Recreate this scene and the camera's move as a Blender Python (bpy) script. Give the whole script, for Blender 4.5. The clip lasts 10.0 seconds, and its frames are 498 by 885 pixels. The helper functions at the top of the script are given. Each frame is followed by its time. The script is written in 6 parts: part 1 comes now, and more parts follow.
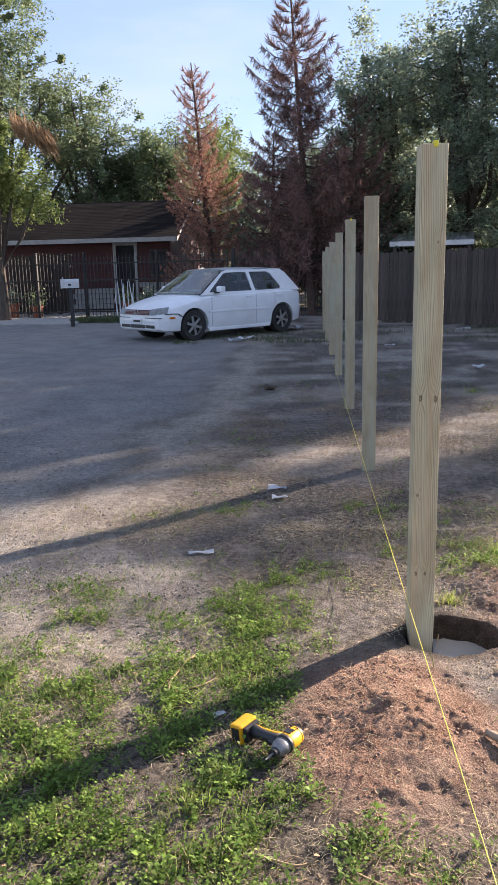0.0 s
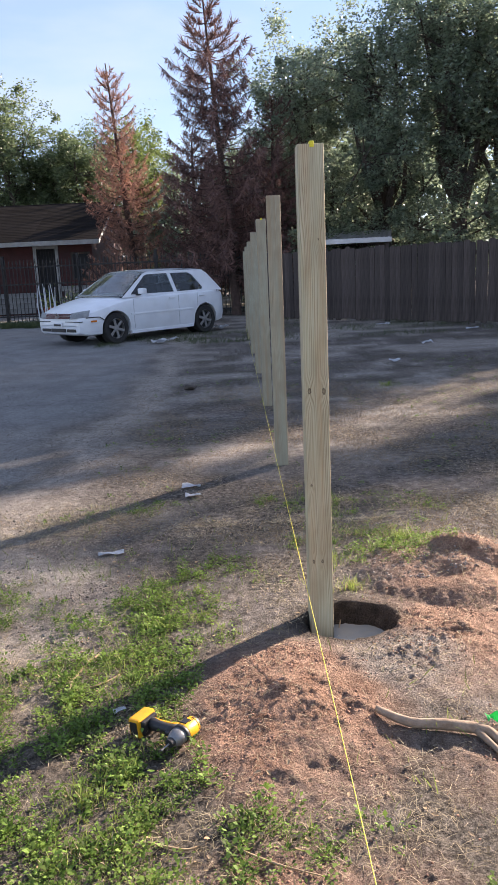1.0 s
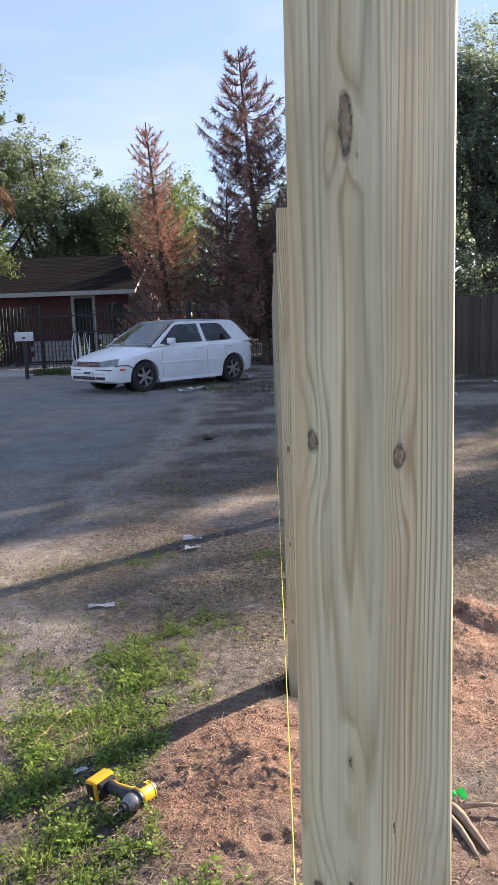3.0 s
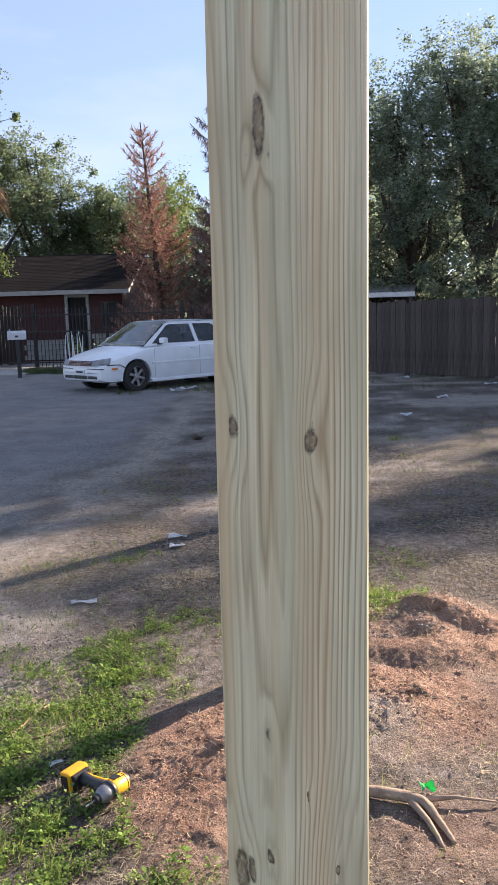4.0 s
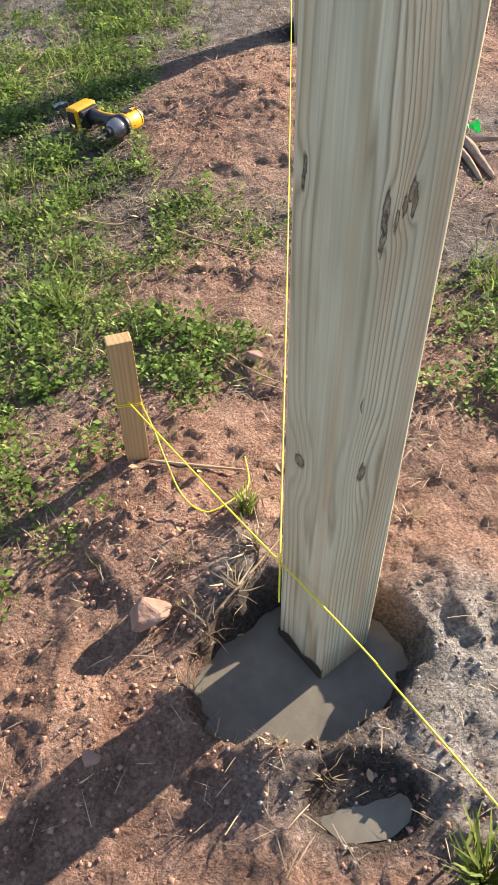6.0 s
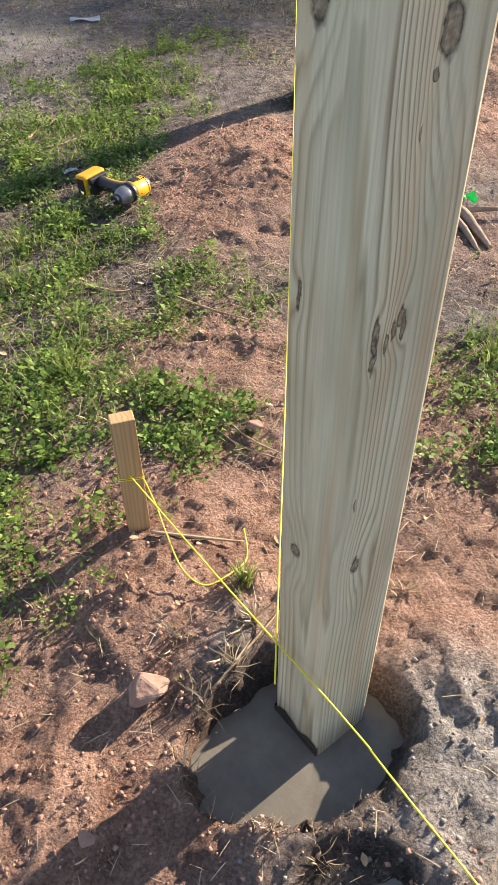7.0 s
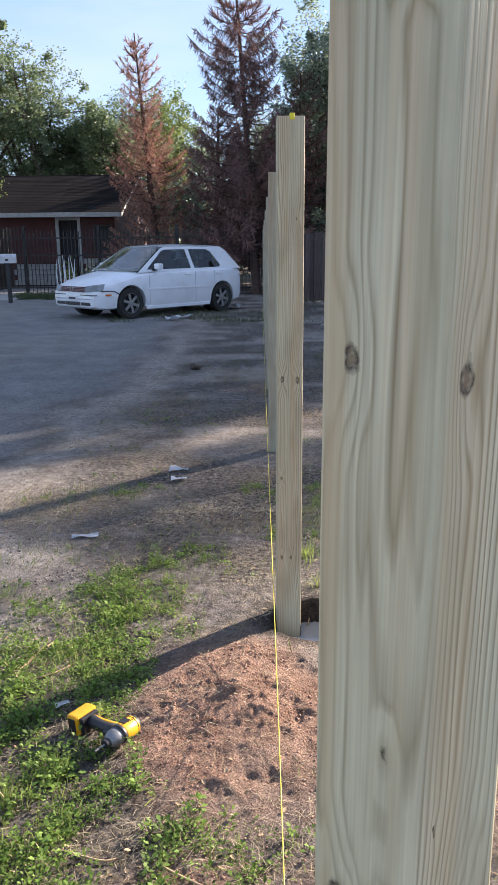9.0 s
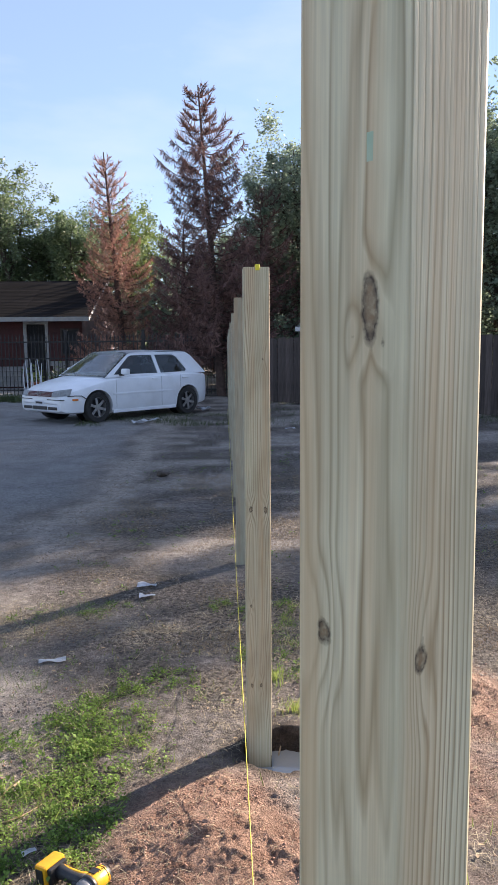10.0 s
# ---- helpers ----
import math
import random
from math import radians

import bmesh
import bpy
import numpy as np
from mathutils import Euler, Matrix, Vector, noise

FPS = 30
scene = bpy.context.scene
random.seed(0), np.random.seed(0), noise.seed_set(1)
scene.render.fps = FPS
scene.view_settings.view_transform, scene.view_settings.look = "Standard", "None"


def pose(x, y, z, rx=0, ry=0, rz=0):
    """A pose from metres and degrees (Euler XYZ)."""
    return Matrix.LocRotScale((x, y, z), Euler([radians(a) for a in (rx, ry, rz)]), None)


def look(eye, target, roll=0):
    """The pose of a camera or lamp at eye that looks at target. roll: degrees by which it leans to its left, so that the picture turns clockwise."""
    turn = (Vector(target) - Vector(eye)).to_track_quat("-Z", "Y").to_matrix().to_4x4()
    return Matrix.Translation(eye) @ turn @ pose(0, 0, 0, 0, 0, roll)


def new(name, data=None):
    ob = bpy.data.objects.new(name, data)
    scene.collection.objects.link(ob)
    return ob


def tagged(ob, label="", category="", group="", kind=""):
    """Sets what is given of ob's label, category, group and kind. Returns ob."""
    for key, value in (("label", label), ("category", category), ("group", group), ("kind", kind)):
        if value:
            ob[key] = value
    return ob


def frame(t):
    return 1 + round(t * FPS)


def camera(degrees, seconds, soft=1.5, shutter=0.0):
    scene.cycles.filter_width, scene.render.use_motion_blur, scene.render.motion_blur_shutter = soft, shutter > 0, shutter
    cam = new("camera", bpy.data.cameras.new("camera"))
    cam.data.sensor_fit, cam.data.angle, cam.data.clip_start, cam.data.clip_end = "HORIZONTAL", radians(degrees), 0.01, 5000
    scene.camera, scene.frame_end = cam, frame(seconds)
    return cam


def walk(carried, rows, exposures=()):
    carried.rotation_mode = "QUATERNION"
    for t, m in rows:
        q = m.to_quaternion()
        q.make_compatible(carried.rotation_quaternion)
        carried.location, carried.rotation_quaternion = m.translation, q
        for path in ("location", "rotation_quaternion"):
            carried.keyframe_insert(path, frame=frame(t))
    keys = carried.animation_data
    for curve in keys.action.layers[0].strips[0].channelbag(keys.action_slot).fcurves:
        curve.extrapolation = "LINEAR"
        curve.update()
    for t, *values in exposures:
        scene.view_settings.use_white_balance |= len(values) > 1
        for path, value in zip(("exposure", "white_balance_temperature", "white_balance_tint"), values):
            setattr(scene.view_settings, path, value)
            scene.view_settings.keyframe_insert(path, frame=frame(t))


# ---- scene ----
cam = camera(36.0, 10.0)
PATH = [
    (0, (0.008, -0.124, 1.426), (-0.139, 1.821, 0.982), -1.4),
    (0.5, (0.03, -0.153, 1.424), (-0.075, 1.791, 0.966), -1.6),
    (1, (0.161, -0.171, 1.415), (0.183, 1.778, 0.967), -2.6),
    (1.5, (0.262, -0.147, 1.418), (0.343, 1.812, 1.027), -1.6),
    (2, (0.3265, -0.151, 1.442), (0.3205, 1.815, 1.072), -0.3),
    (2.2, (0.336, -0.136, 1.437), (0.295, 1.83, 1.074), -0.6),
    (3.5, (0.414, -0.185, 1.445), (0.352, 1.79, 1.135), -2.2),
    (4, (0.439, -0.194, 1.433), (0.388, 1.78, 1.112), -1.5),
    (4.5, (0.426, -0.209, 1.312), (0.4, 1.724, 0.801), -2.0),
    (5, (0.407, -0.181, 1.147), (0.367, 1.594, 0.226), -1.4),
    (5.5, (0.391, -0.166, 1.039), (0.335, 1.333, -0.284), -0.9),
    (5.7, (0.383, -0.151, 1.014), (0.32, 1.248, -0.414), -1.0),
    (6.8, (0.396, -0.12, 1.015), (0.294, 1.179, -0.502), -1.9),
    (7, (0.391, -0.112, 1.075), (0.304, 1.299, -0.34), -0.9),
    (7.5, (0.392, -0.077, 1.21), (0.312, 1.591, 0.109), -1.1),
    (7.6, (0.398, -0.068, 1.217), (0.312, 1.629, 0.162), -1.7),
    (8, (0.375, -0.053, 1.255), (0.31, 1.713, 0.318), -0.6),
    (8.5, (0.3585, -0.04, 1.313), (0.3075, 1.814, 0.564), -0.5),
    (9, (0.353, -0.035, 1.412), (0.322, 1.902, 0.914), -0.5),
    (9.5, (0.338, -0.06, 1.493), (0.347, 1.91, 1.152), -0.6),
    (10, (0.339, -0.098, 1.553), (0.401, 1.885, 1.299), -0.5),
]
walk(cam, [(t, look(eye, target, roll)) for t, eye, target, roll in PATH], [(0.0, 1.72, 6600, 20), (4.2, 1.70, 6600, 20), (5.4, 1.64, 6550, 18), (7.4, 1.64, 6550, 18), (8.5, 1.76, 6300, 18), (9.2, 1.74, 6300, 18), (10.0, 1.68, 6350, 18)])
# ---- light ----
SUN_DIR = Vector((0.75, 0.66, 0.0)).normalized()
SUN_EL = radians(20.5)
world = bpy.data.worlds.new("sky")
scene.world = world
world.use_nodes = True
wn, wl = world.node_tree.nodes, world.node_tree.links
wn.clear()
w_out, w_bg, w_sky = wn.new("ShaderNodeOutputWorld"), wn.new("ShaderNodeBackground"), wn.new("ShaderNodeTexSky")
w_sky.sky_type, w_sky.sun_disc = "NISHITA", False
w_sky.sun_elevation, w_sky.sun_rotation = SUN_EL, math.atan2(SUN_DIR.x, SUN_DIR.y)
w_sky.air_density, w_sky.dust_density, w_sky.ozone_density = 0.95, 0.04, 2.2
w_tc, w_map, w_noise, w_ramp, w_mix = (wn.new("ShaderNodeTexCoord"), wn.new("ShaderNodeMapping"), wn.new("ShaderNodeTexNoise"),
                                      wn.new("ShaderNodeValToRGB"), wn.new("ShaderNodeMix"))
w_mix.data_type = "RGBA"
w_map.inputs["Scale"].default_value = (2.2, 2.2, 7.0)
w_noise.inputs["Scale"].default_value, w_noise.inputs["Detail"].default_value = 1.6, 6.0
w_ramp.color_ramp.elements[0].position, w_ramp.color_ramp.elements[1].position = 0.5, 0.8
w_ramp.color_ramp.elements[1].color = (0.45, 0.45, 0.45, 1)
wl.new(w_tc.outputs["Generated"], w_map.inputs["Vector"])
wl.new(w_map.outputs["Vector"], w_noise.inputs["Vector"])
wl.new(w_noise.outputs["Fac"], w_ramp.inputs["Fac"])
wl.new(w_ramp.outputs["Color"], w_mix.inputs["Factor"])
w_veil = wn.new("ShaderNodeMix")
w_veil.data_type = "RGBA"
w_veil.inputs["Factor"].default_value = 0.62
w_veil.inputs["B"].default_value = (1.5, 1.95, 2.75, 1)
wl.new(w_sky.outputs["Color"], w_veil.inputs["A"])
wl.new(w_veil.outputs["Result"], w_mix.inputs["A"])
w_mix.inputs["B"].default_value = (3.1, 3.35, 3.7, 1)
wl.new(w_mix.outputs["Result"], w_bg.inputs["Color"])
wl.new(w_bg.outputs["Background"], w_out.inputs["Surface"])
w_bg.inputs["Strength"].default_value = 0.098

sun = new("sun", bpy.data.lights.new("sun", "SUN"))
sun.data.energy, sun.data.angle, sun.data.color = 5.0, radians(0.6), (1.0, 0.88, 0.70)
sun.matrix_world = look(SUN_DIR * 50 * math.cos(SUN_EL) + Vector((0, 0, 50 * math.sin(SUN_EL))), (0, 0, 0))


# ---- materials ----
def mat(name, stops, scale=8.0, detail=6.0, rough=0.8, bump=0.3, bump_scale=None, metal=0.0, stretch=(1, 1, 1), per_object=0.0,
        per_island=0.0, spec=0.5, bump_dist=0.01, second=None, translucent=0.0):
    """A principled material: noise through a colour ramp, a second noise for stains, and a bump."""
    m = bpy.data.materials.new(name)
    m.use_nodes = True
    n, l = m.node_tree.nodes, m.node_tree.links
    b = n["Principled BSDF"]
    tc, mp = n.new("ShaderNodeTexCoord"), n.new("ShaderNodeMapping")
    mp.inputs["Scale"].default_value = stretch
    l.new(tc.outputs["Object"], mp.inputs["Vector"])
    t, r = n.new("ShaderNodeTexNoise"), n.new("ShaderNodeValToRGB")
    t.inputs["Scale"].default_value, t.inputs["Detail"].default_value, t.inputs["Roughness"].default_value = scale, detail, 0.65
    l.new(mp.outputs["Vector"], t.inputs["Vector"])
    l.new(t.outputs["Fac"], r.inputs["Fac"])
    e = r.color_ramp.elements
    lo, hi = 0.32, 0.68
    while len(e) < len(stops):
        e.new(0.5)
    for k, c in enumerate(stops):
        e[k].position = lo + (hi - lo) * k / max(1, len(stops) - 1)
        e[k].color = (*c, 1)
    colour = r.outputs["Color"]
    if second:
        t2, mx, r2 = n.new("ShaderNodeTexNoise"), n.new("ShaderNodeMix"), n.new("ShaderNodeValToRGB")
        mx.data_type = "RGBA"
        t2.inputs["Scale"].default_value, t2.inputs["Detail"].default_value = second[0], 5
        r2.color_ramp.elements[0].position, r2.color_ramp.elements[1].position = 0.45, 0.7
        r2.color_ramp.elements[1].color = (second[2],) * 3 + (1,)
        l.new(tc.outputs["Object"], t2.inputs["Vector"])
        l.new(t2.outputs["Fac"], r2.inputs["Fac"])
        l.new(r2.outputs["Color"], mx.inputs["Factor"])
        l.new(colour, mx.inputs["A"])
        mx.inputs["B"].default_value = (*second[1], 1)
        colour = mx.outputs["Result"]
    if per_object or per_island:
        if per_object:
            rnd = n.new("ShaderNodeObjectInfo").outputs["Random"]
        else:
            rnd = n.new("ShaderNodeNewGeometry").outputs["Random Per Island"]
        amount = per_object or per_island
        rng, hsv = n.new("ShaderNodeMapRange"), n.new("ShaderNodeHueSaturation")
        rng.inputs["To Min"].default_value, rng.inputs["To Max"].default_value = 1 - amount, 1 + amount
        l.new(rnd, rng.inputs["Value"])
        l.new(rng.outputs["Result"], hsv.inputs["Value"])
        l.new(colour, hsv.inputs["Color"])
        colour = hsv.outputs["Color"]
    l.new(colour, b.inputs["Base Color"])
    b.inputs["Roughness"].default_value, b.inputs["Metallic"].default_value = rough, metal
    b.inputs["Specular IOR Level"].default_value = spec
    if bump:
        bp, tb = n.new("ShaderNodeBump"), n.new("ShaderNodeTexNoise")
        tb.inputs["Scale"].default_value, tb.inputs["Detail"].default_value = bump_scale or scale * 3, 6
        l.new(mp.outputs["Vector"], tb.inputs["Vector"])
        l.new(tb.outputs["Fac"], bp.inputs["Height"])
        bp.inputs["Strength"].default_value, bp.inputs["Distance"].default_value = bump, bump_dist
        l.new(bp.outputs["Normal"], b.inputs["Normal"])
    if translucent:
        tr, ms = n.new("ShaderNodeBsdfTranslucent"), n.new("ShaderNodeMixShader")
        l.new(colour, tr.inputs["Color"])
        ms.inputs["Fac"].default_value = translucent
        l.new(b.outputs["BSDF"], ms.inputs[1])
        l.new(tr.outputs["BSDF"], ms.inputs[2])
        l.new(ms.outputs["Shader"], n["Material Output"].inputs["Surface"])
    return m


def glass(name, tint, rough=0.02, gloss=0.05):
    """Thin tinted glass: part clear, part gloss."""
    m = bpy.data.materials.new(name)
    m.use_nodes = True
    n, l = m.node_tree.nodes, m.node_tree.links
    n.clear()
    out, mx, tr, gl = n.new("ShaderNodeOutputMaterial"), n.new("ShaderNodeMixShader"), n.new("ShaderNodeBsdfTransparent"), n.new("ShaderNodeBsdfGlossy")
    lw, pw, ml = n.new("ShaderNodeLayerWeight"), n.new("ShaderNodeMath"), n.new("ShaderNodeMath")
    lw.inputs["Blend"].default_value = 0.5
    pw.operation, ml.operation = "POWER", "MULTIPLY_ADD"
    pw.inputs[1].default_value, ml.inputs[1].default_value, ml.inputs[2].default_value = 2.6, 0.9 - gloss, gloss
    l.new(lw.outputs["Facing"], pw.inputs[0])
    l.new(pw.outputs["Value"], ml.inputs[0])
    tr.inputs["Color"].default_value = (*tint, 1)
    gl.inputs["Roughness"].default_value = rough
    l.new(ml.outputs["Value"], mx.inputs["Fac"])
    l.new(tr.outputs["BSDF"], mx.inputs[1])
    l.new(gl.outputs["BSDF"], mx.inputs[2])
    l.new(mx.outputs["Shader"], out.inputs["Surface"])
    return m


def wood_mat(name, light, dark, knots=(), green=(0.30, 0.34, 0.22), pith=(-0.125, -0.02), ring=0.0066):
    """Sawn pine: growth rings round a pith outside the post that wanders with height, swept round the knots;
    pale early wood that darkens into thin late wood, fine fibres, reddish streaks and a greenish preservative tint."""
    m = bpy.data.materials.new(name)
    m.use_nodes = True
    n, l = m.node_tree.nodes, m.node_tree.links
    b = n["Principled BSDF"]
    tc, inf = n.new("ShaderNodeTexCoord"), n.new("ShaderNodeObjectInfo")

    def put(sock, v):
        if hasattr(v, "is_linked"):
            l.new(v, sock)
        else:
            sock.default_value = v

    def calc(op, x, y=0.0, z=0.0):
        q = n.new("ShaderNodeMath")
        q.operation = op
        put(q.inputs[0], x)
        put(q.inputs[1], y)
        put(q.inputs[2], z)
        return q.outputs["Value"]

    def vec(op, x, y=(0, 0, 0), z=(0, 0, 0), out="Vector"):
        q = n.new("ShaderNodeVectorMath")
        q.operation = op
        put(q.inputs[0], x)
        put(q.inputs[1], y)
        if op == "MULTIPLY_ADD":
            put(q.inputs[2], z)
        return q.outputs[out]

    def noise(v, stretch, scale, detail=2.0, colour=False):
        q = n.new("ShaderNodeTexNoise")
        q.inputs["Scale"].default_value, q.inputs["Detail"].default_value = scale, detail
        l.new(vec("MULTIPLY", v, stretch), q.inputs["Vector"])
        return q.outputs["Color" if colour else "Fac"]

    def span(v, lo, hi, to0=0.0, to1=1.0, smooth=False):
        q = n.new("ShaderNodeMapRange")
        if smooth:
            q.interpolation_type = "SMOOTHSTEP"
        for key, x in zip(("From Min", "From Max", "To Min", "To Max"), (lo, hi, to0, to1)):
            q.inputs[key].default_value = x
        l.new(v, q.inputs["Value"])
        return q.outputs["Result"]

    def mixed(fac, x, y, blend="MIX"):
        q = n.new("ShaderNodeMix")
        q.data_type, q.blend_type = "RGBA", blend
        put(q.inputs["Factor"], fac)
        put(q.inputs["A"], x if hasattr(x, "is_linked") else (*x, 1))
        put(q.inputs["B"], y if hasattr(y, "is_linked") else (*y, 1))
        return q.outputs["Result"]

    obj = tc.outputs["Object"]
    cmb = n.new("ShaderNodeCombineXYZ")
    l.new(inf.outputs["Random"], cmb.inputs[2])
    base = vec("MULTIPLY_ADD", cmb.outputs["Vector"], (0.0, 0.0, 9.0), obj)
    drift = vec("MULTIPLY_ADD", noise(base, (0.0, 0.0, 1.0), 1.15, 1.5, True), (0.062, 0.036, 0.0), (-0.031, -0.018, 0.0))
    flat = vec("MULTIPLY", vec("SUBTRACT", vec("ADD", obj, drift), (*pith, 0.0)), (1.0, 1.0, 0.0))
    rings = calc("DIVIDE", vec("LENGTH", flat, out="Value"), ring)
    rings = calc("ADD", rings, span(noise(base, (1, 1, 0.045), 24.0, 3.0), 0.0, 1.0, -2.4, 2.4))
    wobble = vec("ADD", vec("MULTIPLY_ADD", noise(obj, (1, 1, 1), 75.0, 3.0, True), (0.008, 0.008, 0.018), (-0.004, -0.004, -0.009)), obj)
    core = edge = None
    for kx, ky, kz, size, reach, *slim in knots:
        d = vec("LENGTH", vec("MULTIPLY", vec("SUBTRACT", wobble, (kx, ky, kz)), (1.0, 1.0, slim[0] if slim else 0.55)), out="Value")
        far = vec("LENGTH", vec("MULTIPLY", vec("SUBTRACT", obj, (kx, ky, kz)), (1.0, 1.0, 0.34)), out="Value")
        rings = calc("ADD", rings, span(far, 0.0, reach * 1.25, reach * 75.0, 0.0, True))
        inner, rim = span(d, size * 0.7, size * 1.05, 1.0, 0.0), span(calc("ABSOLUTE", calc("SUBTRACT", d, size * 0.92)), 0.0, size * 0.34, 1.0, 0.0)
        core = inner if core is None else calc("MAXIMUM", core, inner)
        edge = rim if edge is None else calc("MAXIMUM", edge, rim)
    saw = calc("FRACT", rings)
    r = n.new("ShaderNodeValToRGB")
    l.new(saw, r.inputs["Fac"])
    e = r.color_ramp.elements
    e[0].position, e[1].position = 0.0, 1.0
    for p, k in ((0.12, 1.0), (0.5, 0.93), (0.74, 0.45), (0.88, 0.0)):
        q = e.new(p)
        q.color = (*[y + (x - y) * k for x, y in zip(light, dark)], 1)
    e[0].color = e[len(e) - 1].color = (*[0.4 * x + 0.6 * y for x, y in zip(light, dark)], 1)
    fade = span(noise(base, (1, 1, 0.09), 24.0, 2.0), 0.38, 0.64, 0.0, 0.66)
    colour = mixed(fade, r.outputs["Color"], [0.72 * x + 0.28 * y for x, y in zip(light, dark)])
    fibre = noise(base, (1, 1, 0.016), 420.0, 3.0)
    colour = mixed(1.0, colour, span(fibre, 0.25, 0.75, 0.80, 1.08), "MULTIPLY")
    colour = mixed(span(noise(vec("ADD", base, (3.1, 1.7, 0.4)), (1, 1, 0.022), 36.0, 4.0), 0.50, 0.70, 0.0, 0.7), colour,
                   [x * f for x, f in zip(light, (0.80, 0.62, 0.50))])
    colour = mixed(span(noise(vec("ADD", base, (7.3, 2.9, 1.0)), (1, 1, 0.05), 20.0, 3.0), 0.48, 0.75, 0.0, 0.55), colour, green)
    colour = mixed(span(noise(base, (1, 1, 0.35), 16.0, 5.0), 0.40, 0.75, 0.0, 0.42), colour, dark)
    if core is not None:
        grain = noise(obj, (1, 1, 1), 190.0, 3.0)
        colour = mixed(calc("MULTIPLY", core, span(grain, 0.35, 0.65, 0.38, 0.95)), colour, mixed(span(grain, 0.35, 0.65), (0.07, 0.042, 0.022), (0.23, 0.15, 0.075)))
        colour = mixed(calc("MULTIPLY", edge, span(grain, 0.3, 0.55, 0.45, 1.0)), colour, (0.045, 0.028, 0.016))
    l.new(colour, b.inputs["Base Color"])
    b.inputs["Roughness"].default_value = 0.62
    bp = n.new("ShaderNodeBump")
    bp.inputs["Strength"].default_value, bp.inputs["Distance"].default_value = 0.3, 0.0015
    l.new(colour, bp.inputs["Height"])
    l.new(bp.outputs["Normal"], b.inputs["Normal"])
    return m


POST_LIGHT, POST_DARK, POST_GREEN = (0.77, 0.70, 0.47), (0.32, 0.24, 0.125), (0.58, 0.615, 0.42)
F = -0.047
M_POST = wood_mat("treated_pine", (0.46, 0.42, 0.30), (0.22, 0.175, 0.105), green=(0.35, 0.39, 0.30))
M_POST_CORNER = wood_mat("treated_pine_corner", POST_LIGHT, POST_DARK, [
    (F, 0.022, 1.343, 0.0062, 0.022), (-0.026, F, 1.336, 0.0062, 0.022), (F, -0.016, 1.084, 0.0038, 0.014), (F, -0.017, 1.575, 0.0068, 0.016, 0.30),
    (F, -0.002, 1.556, 0.0028, 0.010), (F, -0.028, 1.552, 0.0028, 0.010), (F, 0.024, 0.935, 0.0088, 0.030, 0.42), (F, 0.010, 0.945, 0.0048, 0.014, 0.4), (F, -0.016, 0.970, 0.0045, 0.016),
    (-0.003, F, 0.919, 0.0095, 0.046), (-0.012, F, 0.893, 0.0030, 0.008, 0.8), (0.002, F, 0.951, 0.0026, 0.008, 0.5), (F, 0.032, 0.705, 0.0032, 0.012, 0.2),
    (-0.037, F, 0.700, 0.0036, 0.012, 0.2), (-0.037, F, 0.680, 0.0034, 0.010, 0.2), (-0.010, F, 0.708, 0.0042, 0.016, 0.5), (-0.0055, F, 0.697, 0.0030, 0.010, 0.22), (-0.0165, F, 0.697, 0.0030, 0.010, 0.3), (-0.0235, F, 0.686, 0.0024, 0.008, 0.25),
    (F, 0.020, 0.371, 0.0080, 0.026, 0.75), (-0.023, F, 0.393, 0.0055, 0.030, 0.4), 
    (-0.036, F, 0.50, 0.0012, 0.006, 0.1), (-0.018, F, 0.86, 0.0010, 0.006, 0.15), (-0.033, F, 1.035, 0.0010, 0.006, 0.2)], POST_GREEN)
M_POST_KNOTTY = wood_mat("treated_pine_knotty", (0.62, 0.55, 0.37), (0.26, 0.185, 0.095), [
    (-0.026, F, 0.943, 0.006, 0.022), (0.028, F, 0.940, 0.006, 0.022), (-0.028, F, 0.571, 0.0035, 0.014), (-0.027, F, 0.256, 0.0045, 0.016),
    (0.008, F, 0.256, 0.0045, 0.016), (0.02, F, 1.5, 0.003, 0.02)], POST_GREEN)
M_STAKE = wood_mat("stake_pine", (0.55, 0.38, 0.18), (0.38, 0.23, 0.09), green=(0.5, 0.36, 0.18))
M_STRING = mat("yellow_nylon", [(0.75, 0.62, 0.02), (0.85, 0.75, 0.05)], 200, rough=0.5, bump=0)
M_CEMENT_DARK = mat("cement_splash", [(0.035, 0.030, 0.024), (0.085, 0.072, 0.055)], 60, rough=0.45, bump=0.3, bump_scale=120)
M_CEMENT = mat("wet_cement", [(0.11, 0.102, 0.082), (0.18, 0.165, 0.13)], 14, spec=0.3, rough=0.5, bump=0.15, bump_scale=30)
M_WATER = mat("milky_water", [(0.30, 0.30, 0.28), (0.36, 0.35, 0.32)], 6, rough=0.06, bump=0)
M_WHITE_CAR = mat("white_car_paint", [(0.74, 0.765, 0.79), (0.80, 0.82, 0.84)], 3, rough=0.28, bump=0, second=(2.2, (0.45, 0.43, 0.40), 0.25))
M_BLACK = mat("black_plastic", [(0.012, 0.012, 0.013), (0.022, 0.022, 0.024)], 30, rough=0.5, bump=0.1)
M_SEAM = mat("panel_gap", [(0.42, 0.43, 0.44), (0.5, 0.51, 0.52)], 20, rough=0.7, bump=0)
M_GRILLE = mat("faded_red_grille", [(0.07, 0.02, 0.025), (0.13, 0.035, 0.04)], 20, rough=0.5, bump=0)
M_SCREEN_GLASS = glass("windscreen_glass", (0.55, 0.6, 0.58), 0.03, gloss=0.30)
